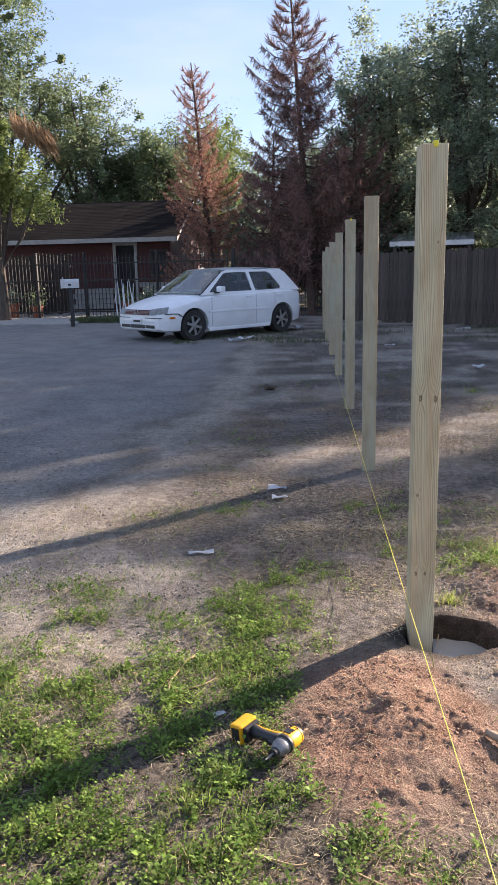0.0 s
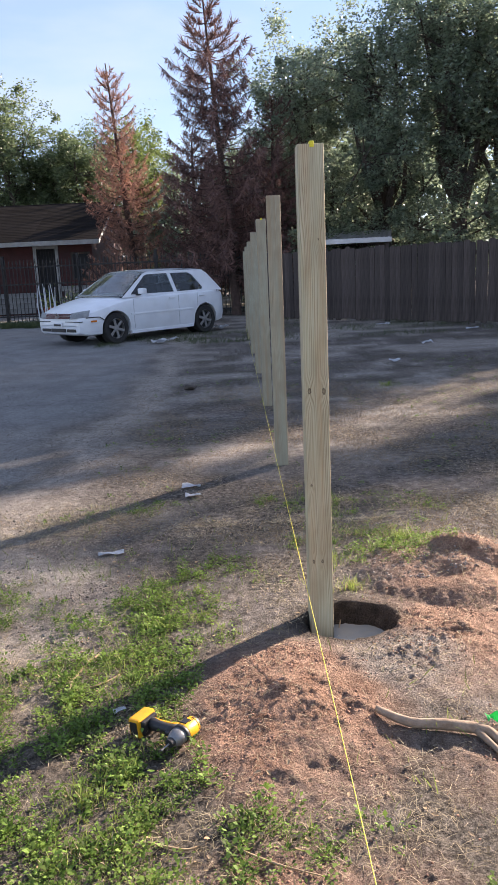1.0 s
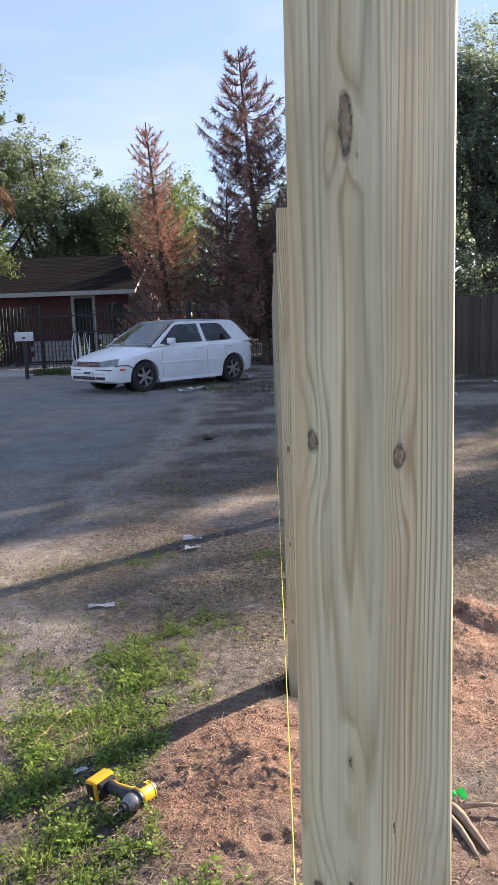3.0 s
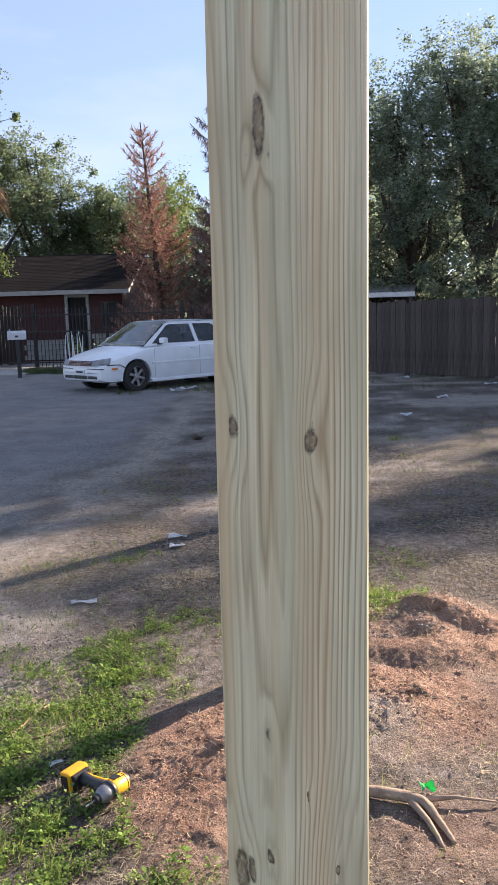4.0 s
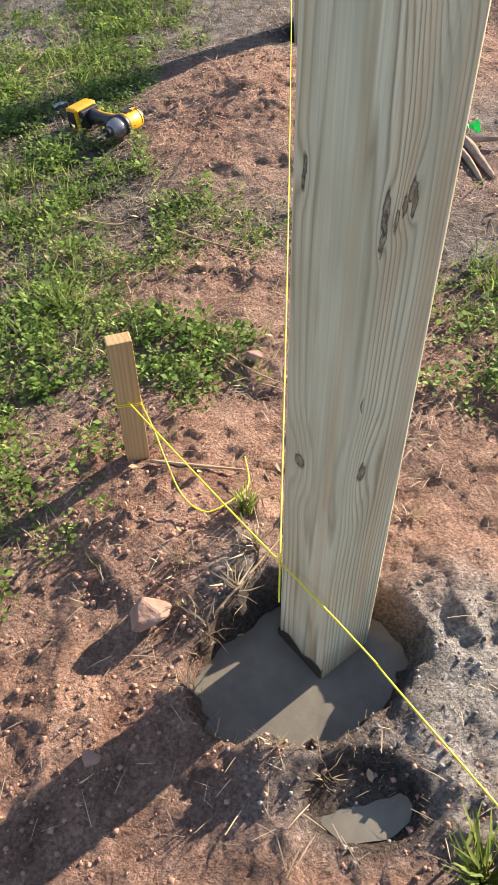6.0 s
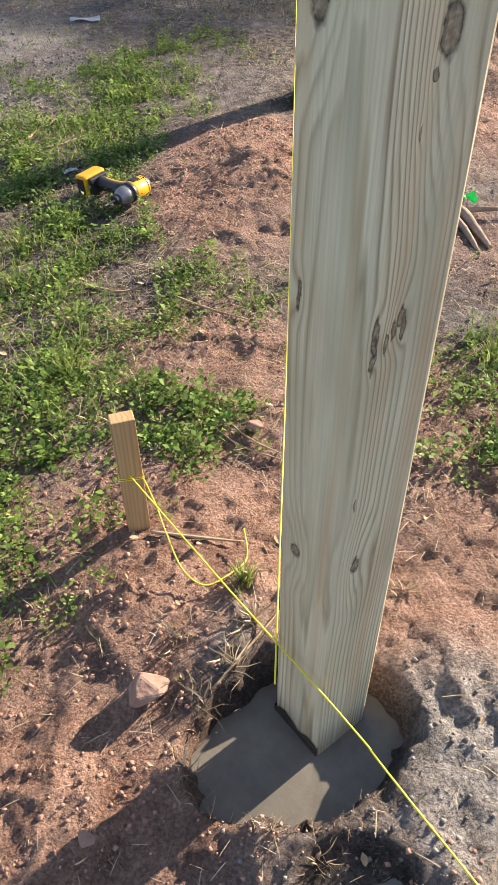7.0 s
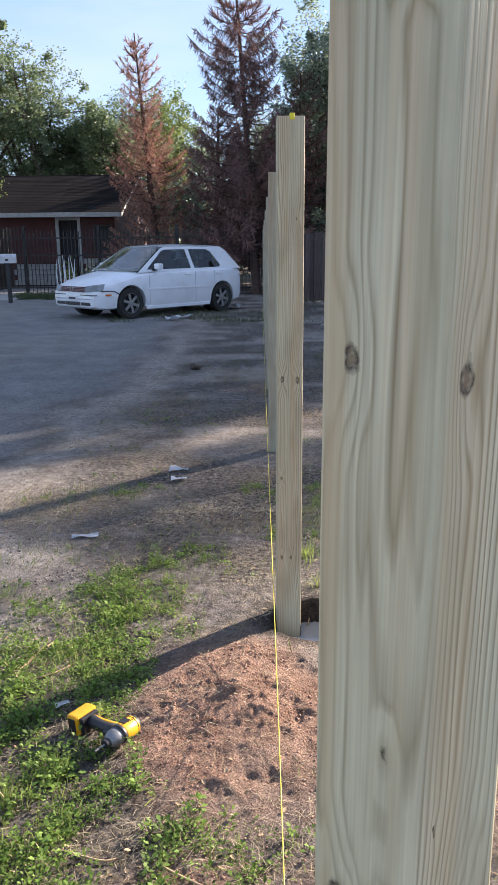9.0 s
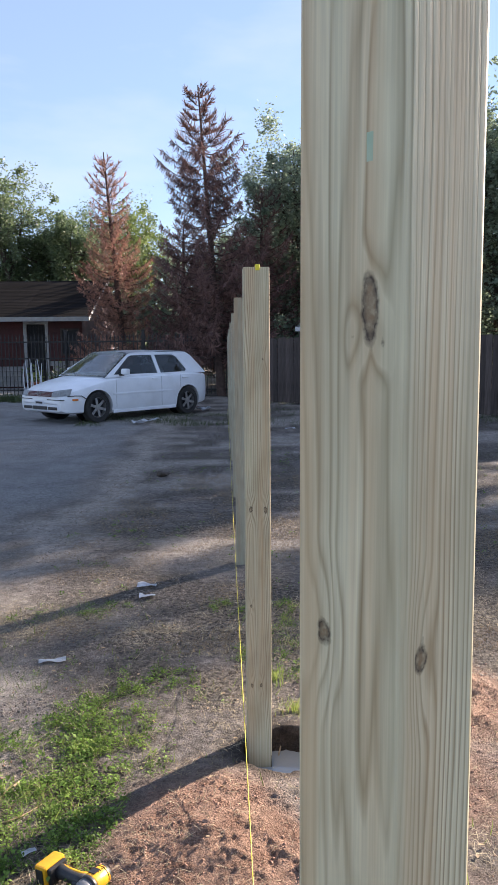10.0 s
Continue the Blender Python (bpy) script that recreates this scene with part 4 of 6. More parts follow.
def broad_tree(label, base, height, clumps, leaf, count, material, seed, trunk_r=0.22, sprays=14, spread=0.42, group="", name="tree", loose=1.3, upright=False):
    """Trunk, limbs to each clump, and a crown of small leaves in uneven sprays round each clump's skin."""
    rng = np.random.default_rng(seed)
    rnd = random.Random(seed)
    t = thing(name, label, "tree", group, base)
    bm = bmesh.new()
    fork = height * 0.32
    lean = Vector((rnd.uniform(-0.3, 0.3), rnd.uniform(-0.3, 0.3), 0))
    if upright:
        lean *= 0.1
    tube(bm, [(0, 0, -0.2), lean * 0.3 + Vector((0, 0, fork * 0.5)), lean + Vector((0, 0, fork))], [trunk_r * 1.2, trunk_r, trunk_r * 0.8], 10)
    part("trunk", bm, M_BARK, t)
    pts = []
    weights = np.array([c[3] * c[3] * c[4] for c in clumps], float)
    weights /= weights.sum()
    for (cx, cy, cz, r, rz), wgt in zip(clumps, weights):
        c = Vector((cx, cy, cz))
        start = lean + Vector((0, 0, fork * rnd.uniform(0.75, 1.0)))
        mid = start.lerp(c, 0.5) + Vector((rnd.uniform(-0.4, 0.4), rnd.uniform(-0.4, 0.4), -0.1 * r))
        bm = bmesh.new()
        tube(bm, [start, mid, c, c + Vector((0, 0, rz * 0.6))], [trunk_r * 0.5, trunk_r * 0.33, trunk_r * 0.18, 0.015], 6)
        n_spray = max(10, int(sprays * r * r))
        d = rng.normal(size=(n_spray, 3))
        d /= np.linalg.norm(d, axis=1, keepdims=True)
        rad = rng.uniform(0.25, loose, n_spray) ** 0.75
        centre = np.array(c) + d * rad[:, None] * np.array([r, r, rz])
        for q in centre[:: 4]:
            tube(bm, [c, c.lerp(Vector(q), 0.6) + Vector((0, 0, 0.1)), Vector(q)], [0.035, 0.02, 0.006], 4)
        per = max(8, int(count * wgt / n_spray))
        sp = spread * rng.uniform(0.4, 1.5, n_spray)
        stretch = d * 0.6 + rng.normal(size=d.shape) * 0.4
        for q, s, e in zip(centre, sp, stretch):
            u = np.clip(rng.normal(size=(per, 3)), -1.5, 1.5) * s * 0.46
            u += np.outer(rng.uniform(-0.2, 1.0, per), e) * s * 0.9
            pts.append(q + u)
        part("limb", bm, M_BARK, t)
    leaves_mesh("crown", np.concatenate(pts), leaf, material, t, rng)
    return t


def clumpy(seed, n, rx, ry, z0, z1, r0, r1):
    rnd = random.Random(seed)
    out = []
    for _ in range(n):
        a, q = rnd.uniform(0, 2 * math.pi), rnd.uniform(0.1, 1) ** 0.6
        z = rnd.uniform(z0, z1)
        shrink = 1 - 0.55 * max(0, (z - z0) / (z1 - z0)) ** 2
        r = rnd.uniform(r0, r1)
        out.append((rx * q * math.cos(a) * shrink, ry * q * math.sin(a) * shrink, z, r, r * rnd.uniform(0.7, 1.0)))
    return out


DARK = "dark green tree behind the board fence, in a row continued out of view for shade"
# trees past x = 9 are out of view, added to shade yard and street
RIGHT = [((2.9, 26.6), 8.7, 1.7, 5), ((5.0, 25.3), 8.9, 1.9, 6), ((7.3, 24.4), 10.2, 2.2, 7), ((1.5, 27.6), 6.6, 1.1, 14), ((9.2, 23.9), 10.0, 2.0, 12), ((10.6, 23.0), 9.4, 1.8, 15), ((11.8, 22.6), 11.4, 2.7, 8), ((11.9, 20.6), 8.4, 1.7, 13), ((13.6, 21.5), 11.8, 2.3, 9)]
for (x, y), h, w, seed in RIGHT:
    leaf, many = (0.056, 62000) if x < 8 else (0.10, 14000)
    crown_form = clumpy(seed, 20, w, w, 1.6, h - 1.2, 0.8, 1.5)
    broad_tree(DARK, (x, y, 0), h, crown_form, leaf, many, M_LEAF_DARK, seed, 0.26, sprays=20, group="trees behind the board fence", spread=0.36, loose=1.9)
for k, (x, y, h) in enumerate(((-1.6, 32.0, 5.7), (0.8, 30.0, 5.5), (3.4, 31.5, 6.4), (6.6, 30.5, 5.6), (10.5, 29.0, 6.0))):
    broad_tree("low dark shrub-like tree closing the gap behind the conifers", (x, y, 0), h, clumpy(60 + k, 8, 1.5, 1.5, 0.9, h - 0.8, 0.8, 1.3), 0.12, 9000, M_LEAF_DARK, 60 + k, 0.12, group="low trees far behind the fence")
for k in range(9):
    x, y = -34 + 8.5 * k + 3 * math.sin(k * 2.3), 62 + 6 * math.sin(k * 1.7)
    broad_tree("distant rounded green tree on the skyline", (x, y, 0), 7.0, clumpy(80 + k, 7, 3.6, 2.0, 1.2, 5.8, 1.6, 2.4), 0.3, 4500, M_LEAF, 80 + k, 0.25, sprays=5, spread=0.9, group="distant trees")
# added out of view: sparse crowns placed by where their shade falls on the yard
THIN = "unseen thin open-crowned tree added to cast dappled shade on the yard"
broad_tree(THIN, (15.63, 21.24, 0), 10.6, clumpy(95, 17, 1.2, 1.2, 3.0, 9.6, 0.75, 1.1), 0.085, 15000, M_LEAF_DARK, 95, 0.2, sprays=9, group="thin trees past the fence")
broad_tree(THIN, (16.2, 17.9, 0), 9.2, clumpy(96, 17, 0.7, 0.7, 2.0, 8.75, 0.45, 0.75), 0.08, 11500, M_LEAF_DARK, 96, 0.13, sprays=12, group="thin trees past the fence")
broad_tree(THIN, (17.3, 18.2, 0), 8.0, clumpy(97, 9, 0.5, 0.5, 2.6, 7.6, 0.35, 0.6), 0.08, 5000, M_LEAF_DARK, 97, 0.12, sprays=12, group="thin trees past the fence")
# added behind the nearer trees to keep the sun off the house roof
for k, (x, y, h) in enumerate(((1.8, 38.5, 7.4), (4.6, 41.5, 8.8), (8.2, 43.0, 9.4), (12.0, 44.0, 9.6))):
    broad_tree("hidden dark green tree behind the yard, added to shade the house", (x, y, 0), h, clumpy(100 + k, 10, 2.4, 2.4, 1.5, h - 1.2, 1.2, 1.9), 0.2, 9000, M_LEAF_DARK, 100 + k, 0.22, sprays=8, spread=0.6, group="trees far behind the yard")
GREEN = "leafy green tree behind the low house"
for (x, y), h, w, seed in (((-13.9, 37), 14.4, 3.7, 21), ((-10.6, 39), 11.6, 2.6, 22), ((-7.4, 40), 9.0, 2.4, 23), ((-20.0, 42), 13.0, 4.0, 24)):
    broad_tree(GREEN, (x, y, 0), h, clumpy(seed, 14, w, w, 3.0, h - 1.3, 1.1, 2.1), 0.08, 48000, M_LEAF, seed, 0.3, sprays=9, spread=0.5, group="trees behind the house")
broad_tree("light yellow-green feathery tree far behind the dead conifer", (-4.6, 44, 0), 10.2, clumpy(31, 9, 2.2, 2.2, 4.5, 8.8, 1.0, 1.6), 0.09, 16000, M_LEAF_LIGHT, 31, 0.22, sprays=9, spread=0.6)
palm = broad_tree("shaggy street tree with a hanging patch of dry orange fronds", (-9.2, 23.2, 0), 6.0,
                  [(-0.3, 0, 3.9, 1.0, 0.7), (0.4, 0.2, 3.5, 0.8, 0.5), (-0.9, 0.2, 4.9, 1.2, 0.9), (-0.2, -0.3, 5.4, 0.9, 0.7), (-1.5, 0.4, 6.2, 1.2, 1.0), (1.2, 0, 3.6, 0.7, 0.45), (0.6, 0.1, 4.3, 0.8, 0.6), (0.0, -0.2, 4.6, 0.9, 0.6)], 0.06, 40000, M_LEAF_LIGHT, 41, 0.16, spread=0.4, upright=True)
rng = np.random.default_rng(77)
V, Fc = [], []
for k in range(620):
    a, spread_x = rng.uniform(0, 2 * math.pi), rng.uniform(-0.6, 0.62)
    q = Vector((1.30 + spread_x, rng.normal() * 0.25, 5.55 - 0.45 * spread_x + rng.normal() * 0.13))
    length, w = rng.uniform(0.2, 0.62), 0.011
    d = Vector((0.35 + math.cos(a) * 0.35, math.sin(a) * 0.3, -1)).normalized()
    side = Vector((-math.sin(a), math.cos(a), 0)) * w
    i = len(V)
    V += [q - side, q + side, q + d * length * 0.6 + side, q + d * length * 0.6 - side, q + d * length + Vector((0.05, 0, 0))]
    Fc += [(i, i + 1, i + 2, i + 3), (i + 3, i + 2, i + 4)]
raw("dry_fronds", [tuple(v) for v in V], Fc, M_FROND, palm, "hanging dry orange fronds")


def dead_conifer(label, base, top, height, reach, z0, material, seed, bare=(9, 9), taper=0.55, comb=1.0, upturn=0.5, thick=1.0):
    """A dying araucaria: whorls of upcurved branches hung with browned needle twigs."""
    rnd = random.Random(seed)
    t = thing("dead_conifer", label, "tree", "dying conifers", base)
    axis = lambda z: Vector((top[0] * (z / height) ** 1.1, top[1] * z / height, z))
    part("trunk", tubed([axis(height * k / 12) - Vector((0, 0, 0.2 if k == 0 else 0)) for k in range(13)], [0.15 * (1 - 0.93 * k / 12) + 0.008 for k in range(13)], 8), M_DEADBARK, t)
    V, Fc = [], []
    z = z0
    while z < height - 0.15:
        f = (z - z0) / (height - z0)
        length = reach * (1 - f) ** taper * (0.92 + 0.2 * math.sin(z * 2.1)) + 0.10
        count = 7 if f < 0.7 else 5
        off = rnd.uniform(0, 6.3)
        for k in range(count):
            a = off + 2 * math.pi * k / count + rnd.uniform(-0.25, 0.25)
            ln = length * rnd.uniform(0.7, 1.12)
            out = Vector((math.cos(a), math.sin(a), 0))
            o = axis(z) + Vector((0, 0, rnd.uniform(-0.08, 0.08)))
            rise = 0.05 + upturn * f * f
            pts = [o + out * ln * u + Vector((0, 0, ln * (rise * u - 0.28 * u * (1 - u) * 1.6 + 0.16 * u ** 3))) for u in (0, 0.3, 0.6, 0.85, 1.0)]
            bm = bmesh.new()
            tube(bm, pts, [0.022 * (1.2 - f), 0.016, 0.012, 0.008, 0.003], 4, False)
            part("branch", bm, M_DEADBARK, t)
            stripped = bare[0] < z < bare[1] and rnd.random() < 0.75
            if stripped and rnd.random() < 0.6:
                continue
            n = int(ln * (10 if stripped else 44 * thick)) + 6
            for j in range(n):
                u = rnd.uniform(0.15, 1.0)
                seg = min(3, int(u * 4))
                p = pts[seg].lerp(pts[seg + 1], u * 4 - seg)
                for sgn in (-1, 1):
                    side = Vector((-out.y, out.x, 0)) * sgn
                    tl = rnd.uniform(0.12, 0.34) * (1.1 - 0.4 * u) * (comb if f < 0.8 else 0.8)
                    droop = rnd.uniform(-2.2, 0.5) if f < 0.78 else rnd.uniform(-0.3, 1.2)
                    d = (side * rnd.uniform(0.3, 1.0) + out * rnd.uniform(0.1, 0.9) + Vector((0, 0, droop))).normalized()
                    w = d.cross(Vector((rnd.uniform(-1, 1), rnd.uniform(-1, 1), 0.4))).normalized() * rnd.uniform(0.006, 0.011) * thick
                    i = len(V)
                    m2 = p + d * tl * 0.55 + Vector((0, 0, 0.02 * f))
                    e2 = p + d * tl + Vector((0, 0, 0.05))
                    V += [p - w * 0.5, p + w * 0.5, m2 + w, m2 - w, e2]
                    Fc += [(i, i + 1, i + 2, i + 3), (i + 3, i + 2, i + 4)]
        z += 0.17 + 0.14 * f + rnd.uniform(0, 0.06)
    raw("foliage", [tuple(v) for v in V], Fc, material, t, "browned dead needle sprays")


dead_conifer("slender dying conifer with rust-red needles beside the house", (-3.05, 26.6, 0), (-0.55, 0.0), 7.95, 1.62, 0.9, M_NEEDLE, 51, taper=0.72, upturn=0.8)
dead_conifer("tall dying conifer with dark brown needles and a bare middle", (0.25, 23.4, 0), (-0.58, 0.0), 9.05, 1.95, 1.3, M_NEEDLE_DARK, 52, (4.3, 5.3), taper=0.5, comb=1.3, upturn=0.35, thick=1.2)
dead_conifer("low dying conifer with dark brown needles beside the taller one", (1.5, 24.8, 0), (0.1, 0.0), 6.3, 1.9, 0.7, M_NEEDLE_DARK, 53)
dead_conifer("low dying conifer with dark brown needles beside the taller one", (-1.0, 25.0, 0), (0.1, 0.0), 5.4, 1.6, 0.8, M_NEEDLE_DARK, 54)


# ---- house ----
def build_house():
    h = thing("house", "low dark red plank house with a dark shingle roof", "house")
    X0, X1, Y0, Y1, ZE = -17.0, -4.95, 29.0, 37.0, 2.62
    DX0, DX1, DZ = -7.0, -6.32, 2.36
    wall = bmesh.new()
    for a, c, z0, z1 in ((X0, DX0 - 0.0, 0, ZE), (DX1, X1, 0, ZE), (DX0, DX1, DZ, ZE), (DX0, DX1, 0, 0.28)):
        box(wall, a, Y0, z0, c, Y0 + 0.14, z1)
    box(wall, X0, Y1 - 0.14, 0, X1, Y1, ZE)
    box(wall, X0, Y0 + 0.141, 0, X0 + 0.14, Y1 - 0.141, ZE)
    box(wall, X1 - 0.14, Y0 + 0.141, 0, X1, Y1 - 0.141, ZE)
    part("wall", wall, M_SIDING, h)
    for k in range(13):
        z = 0.05 + 0.197 * k
        for a, c in ((X0, DX0 - 0.13), (DX1 + 0.13, X1)):
            bm = prism([(0.0, z), (-0.028, z), (-0.010, z + 0.19), (0.0, z + 0.19)], a, c)
            for v in bm.verts:
                v.co = Vector((v.co.y, Y0 - 0.003 + v.co.x, v.co.z))
            if not (z < 0.95 and a > -7.5):
                part("plank", bm, M_SIDING, h)
    # pale block skirting to the right of the door
    me = mesh_of(boxed(0.004, -0.06, 0.004, 0.386, 0, 0.186, 0.012), "block", M_BLOCK)
    for r in range(5):
        for k in range(3):
            part("block", me, M_BLOCK, h, m=pose(DX1 + 0.14 + 0.39 * k + (0.1 if r % 2 else 0), Y0 - 0.004, 0.05 + 0.19 * r))
    for r in range(4):
        for k in range(4):
            part("block", me, M_BLOCK, h, m=pose(DX0 - 1.75 + 0.39 * k + (0.1 if r % 2 else 0), Y0 - 0.034, 0.05 + 0.19 * r))
    d = new("door")
    d.parent = h
    fr = bmesh.new()
    for a, c, z0, z1 in ((DX0 - 0.12, DX0, 0.2, DZ + 0.12), (DX1, DX1 + 0.12, 0.2, DZ + 0.12), (DX0, DX1, DZ, DZ + 0.12)):
        box(fr, a, Y0 - 0.05, z0, c, Y0 + 0.05, z1, 0.006)
    part("door_frame", fr, M_TRIM, d, "pale painted door frame")
    leaf = bmesh.new()
    box(leaf, DX0 + 0.005, Y0 + 0.06, 0.28, DX1 - 0.005, Y0 + 0.10, DZ - 0.005, 0.004)
    for z0 in (0.4, 1.1, 1.75):
        box(leaf, DX0 + 0.08, Y0 + 0.05, z0, DX1 - 0.08, Y0 + 0.065, z0 + 0.5, 0.01)
    part("door_leaf", leaf, M_DARK, d)
    bars = bmesh.new()
    for k in range(7):
        x = DX0 + 0.05 + 0.097 * k
        tube(bars, [(x, Y0 + 0.02, 0.3), (x, Y0 + 0.02, DZ - 0.02)], 0.008, 5)
    part("security_bars", bars, M_IRON, d)
    w = new("window")
    w.parent = h
    fr = bmesh.new()
    for a, c, z0, z1 in ((-5.75, -5.68, 1.2, 2.2), (-5.12, -5.05, 1.2, 2.2), (-5.68, -5.12, 2.13, 2.2), (-5.68, -5.12, 1.2, 1.27)):
        box(fr, a, Y0 - 0.06, z0, c, Y0 - 0.031, z1, 0.004)
    part("window_frame", fr, M_BOARD, w)
    part("pane", boxed(-5.68, Y0 - 0.05, 1.27, -5.12, Y0 - 0.04, 2.13), M_DARK, w)
    # roof: boards under courses of shingles
    roof = new("roof")
    roof.parent = h
    yr, zr, ye, ze = 33.0, 4.22, 28.35, 2.60
    bm = prism([(ye, ze), (yr, zr - 0.03), (2 * yr - ye, ze), (2 * yr - ye, ze - 0.08), (yr, zr - 0.13), (ye, ze - 0.08)], X0 - 0.3, X1 + 0.35)
    for v in bm.verts:
        v.co = Vector((v.co.y, v.co.x, v.co.z))
    part("roof_deck", bm, M_BOARD, roof)
    n = 24
    slope = math.atan2(zr - ze, yr - ye)
    ln = math.hypot(zr - ze, yr - ye) / n
    me = mesh_of(boxed(-0.5, -0.02, 0, 0.5, ln * 1.25, 0.02, 0.004), "shingle_course", M_SHINGLE)
    rnd = random.Random(4)
    for k in range(n):
        for j in range(5):
            wid = (X1 + 0.4 - X0 + 0.35) / 5
            m = pose(X0 - 0.35 + wid * (j + 0.5), ye + (yr - ye) * k / n, ze + (zr - ze) * k / n + 0.012, math.degrees(slope) - 1.2, 0, 0) @ Matrix.Diagonal((wid, 1, 1, 1))
            part("shingle_course", me, M_SHINGLE, roof, m=m)
    back = bmesh.new()
    box(back, X0 - 0.35, 0, 0, X1 + 0.4, math.hypot(zr - ze, yr - ye), 0.02, 0, pose(0, yr, zr, -math.degrees(slope), 0, 0))
    part("rear_slope", back, M_SHINGLE, roof)
    part("ridge_cap", tubed([(X0 - 0.35, yr, zr + 0.0), (X1 + 0.4, yr, zr + 0.0)], 0.05, 8), M_SHINGLE, roof)
    part("fascia", boxed(X0 - 0.3, ye - 0.03, ze - 0.15, X1 + 0.35, ye - 0.003, ze + 0.01, 0.004), M_TRIM, h, "pale weathered fascia board")
    ex = X1 + 0.353
    for y1, z1 in ((ye, ze), (2 * yr - ye, ze)):
        bm = prism([(y1, z1 - 0.14), (yr, zr - 0.14), (yr, zr + 0.01), (y1, z1 + 0.01)], ex, ex + 0.03)
        for v in bm.verts:
            v.co = Vector((v.co.y, v.co.x, v.co.z))
        part("barge_board", bm, M_TRIM, h)
    gable = prism([(Y0, ZE), (yr, zr - 0.16), (Y1, ZE)], X1 - 0.14, X1)
    for v in gable.verts:
        v.co = Vector((v.co.y, v.co.x, v.co.z))
    part("gable", gable, M_SIDING, h)
    part("soffit", boxed(X0 - 0.3, ye, ze - 0.125, X1 + 0.3, Y0 - 0.001, ze - 0.10), M_BOARD, h)


build_house()


# ---- fences ----
def build_iron_fence():
    f = thing("iron_fence", "black wrought iron fence with spear-topped pickets in front of the house", "fence", "", (-13.0, 24.55, 0), -5.0)
    length, step = 13.7, 0.118
    bm = bmesh.new()
    box(bm, -0.009, -0.009, 0.06, 0.009, 0.009, 1.78)
    tip = [bm.verts.new(p) for p in ((-0.02, -0.008, 1.78), (0.02, -0.008, 1.78), (0.02, 0.008, 1.78), (-0.02, 0.008, 1.78), (0, 0, 1.94))]
    for k in range(4):
        bm.faces.new((tip[k], tip[(k + 1) % 4], tip[4]))
    bm.faces.new(tip[:4][::-1])
    me = mesh_of(bm, "picket", M_IRON)
    for k in range(int(length / step)):
        part("picket", me, M_IRON, f, m=pose(k * step, 0, 0.0 if not 4.6 < k * step < 6.1 else 0.12))
    for z in (0.18, 1.15, 1.66):
        part("rail", boxed(0, 0.011, z, length, 0.045, z + 0.04, 0.003), M_IRON, f)
    for k in range(7):
        x = (0, 2.3, 4.55, 6.15, 8.5, 10.9, 13.3)[k]
        bm = boxed(x - 0.04, 0.05, -0.1, x + 0.04, 0.13, 2.0, 0.004)
        box(bm, x - 0.055, 0.035, 2.001, x + 0.055, 0.145, 2.03, 0.006)
        part("fence_pillar", bm, M_IRON, f)


build_iron_fence()


def build_board_fence():
    f = thing("board_fence", "dark weathered wooden board fence with narrow gaps along the yard", "fence", "", (1.0, 21.0, 0), -47.0)
    rnd = random.Random(8)
    meshes = []
    for k in range(4):
        w = 0.142
        top = 1.70 + 0.012 * k
        bm = prism([(-w / 2, 0.03), (w / 2, 0.03), (w / 2, top - 0.025), (w / 2 - 0.03, top), (-w / 2 + 0.03, top), (-w / 2, top - 0.025)], -0.009, 0.009)
        meshes.append(mesh_of(bm, "board", M_BOARD))
    x = 0.0
    while x < 23.0:
        part("board", meshes[rnd.randrange(4)], M_BOARD, f, m=pose(x, rnd.uniform(-0.004, 0.004), rnd.uniform(-0.02, 0.03), 0, rnd.uniform(-0.5, 0.5), 0))
        x += 0.1445 if rnd.random() < 0.9 else 0.155
    for z in (0.3, 0.9, 1.45):
        part("rail", boxed(-0.05, 0.012, z, 23.1, 0.05, z + 0.09, 0.004), M_BOARD, f)
    for k in range(10):
        part("fence_post", boxed(k * 2.44, 0.052, -0.2, k * 2.44 + 0.09, 0.142, 1.66, 0.004), M_BOARD, f)


build_board_fence()


def build_wood_screen():
    f = thing("wood_screen", "tall brown plank screen behind the iron fence", "fence", "", (-10.2, 26.4, 0), 0)
    me = mesh_of(boxed(0.003, -0.012, 0.02, 0.177, 0.012, 2.0, 0.004), "board", M_SCREEN)
    for k in range(12):
        part("board", me, M_SCREEN, f, m=pose(k * 0.182, 0, 0.02 * (k % 3)))
    for z in (0.5, 1.6):
        part("rail", boxed(0, 0.014, z, 2.2, 0.05, z + 0.09), M_SCREEN, f)


build_wood_screen()


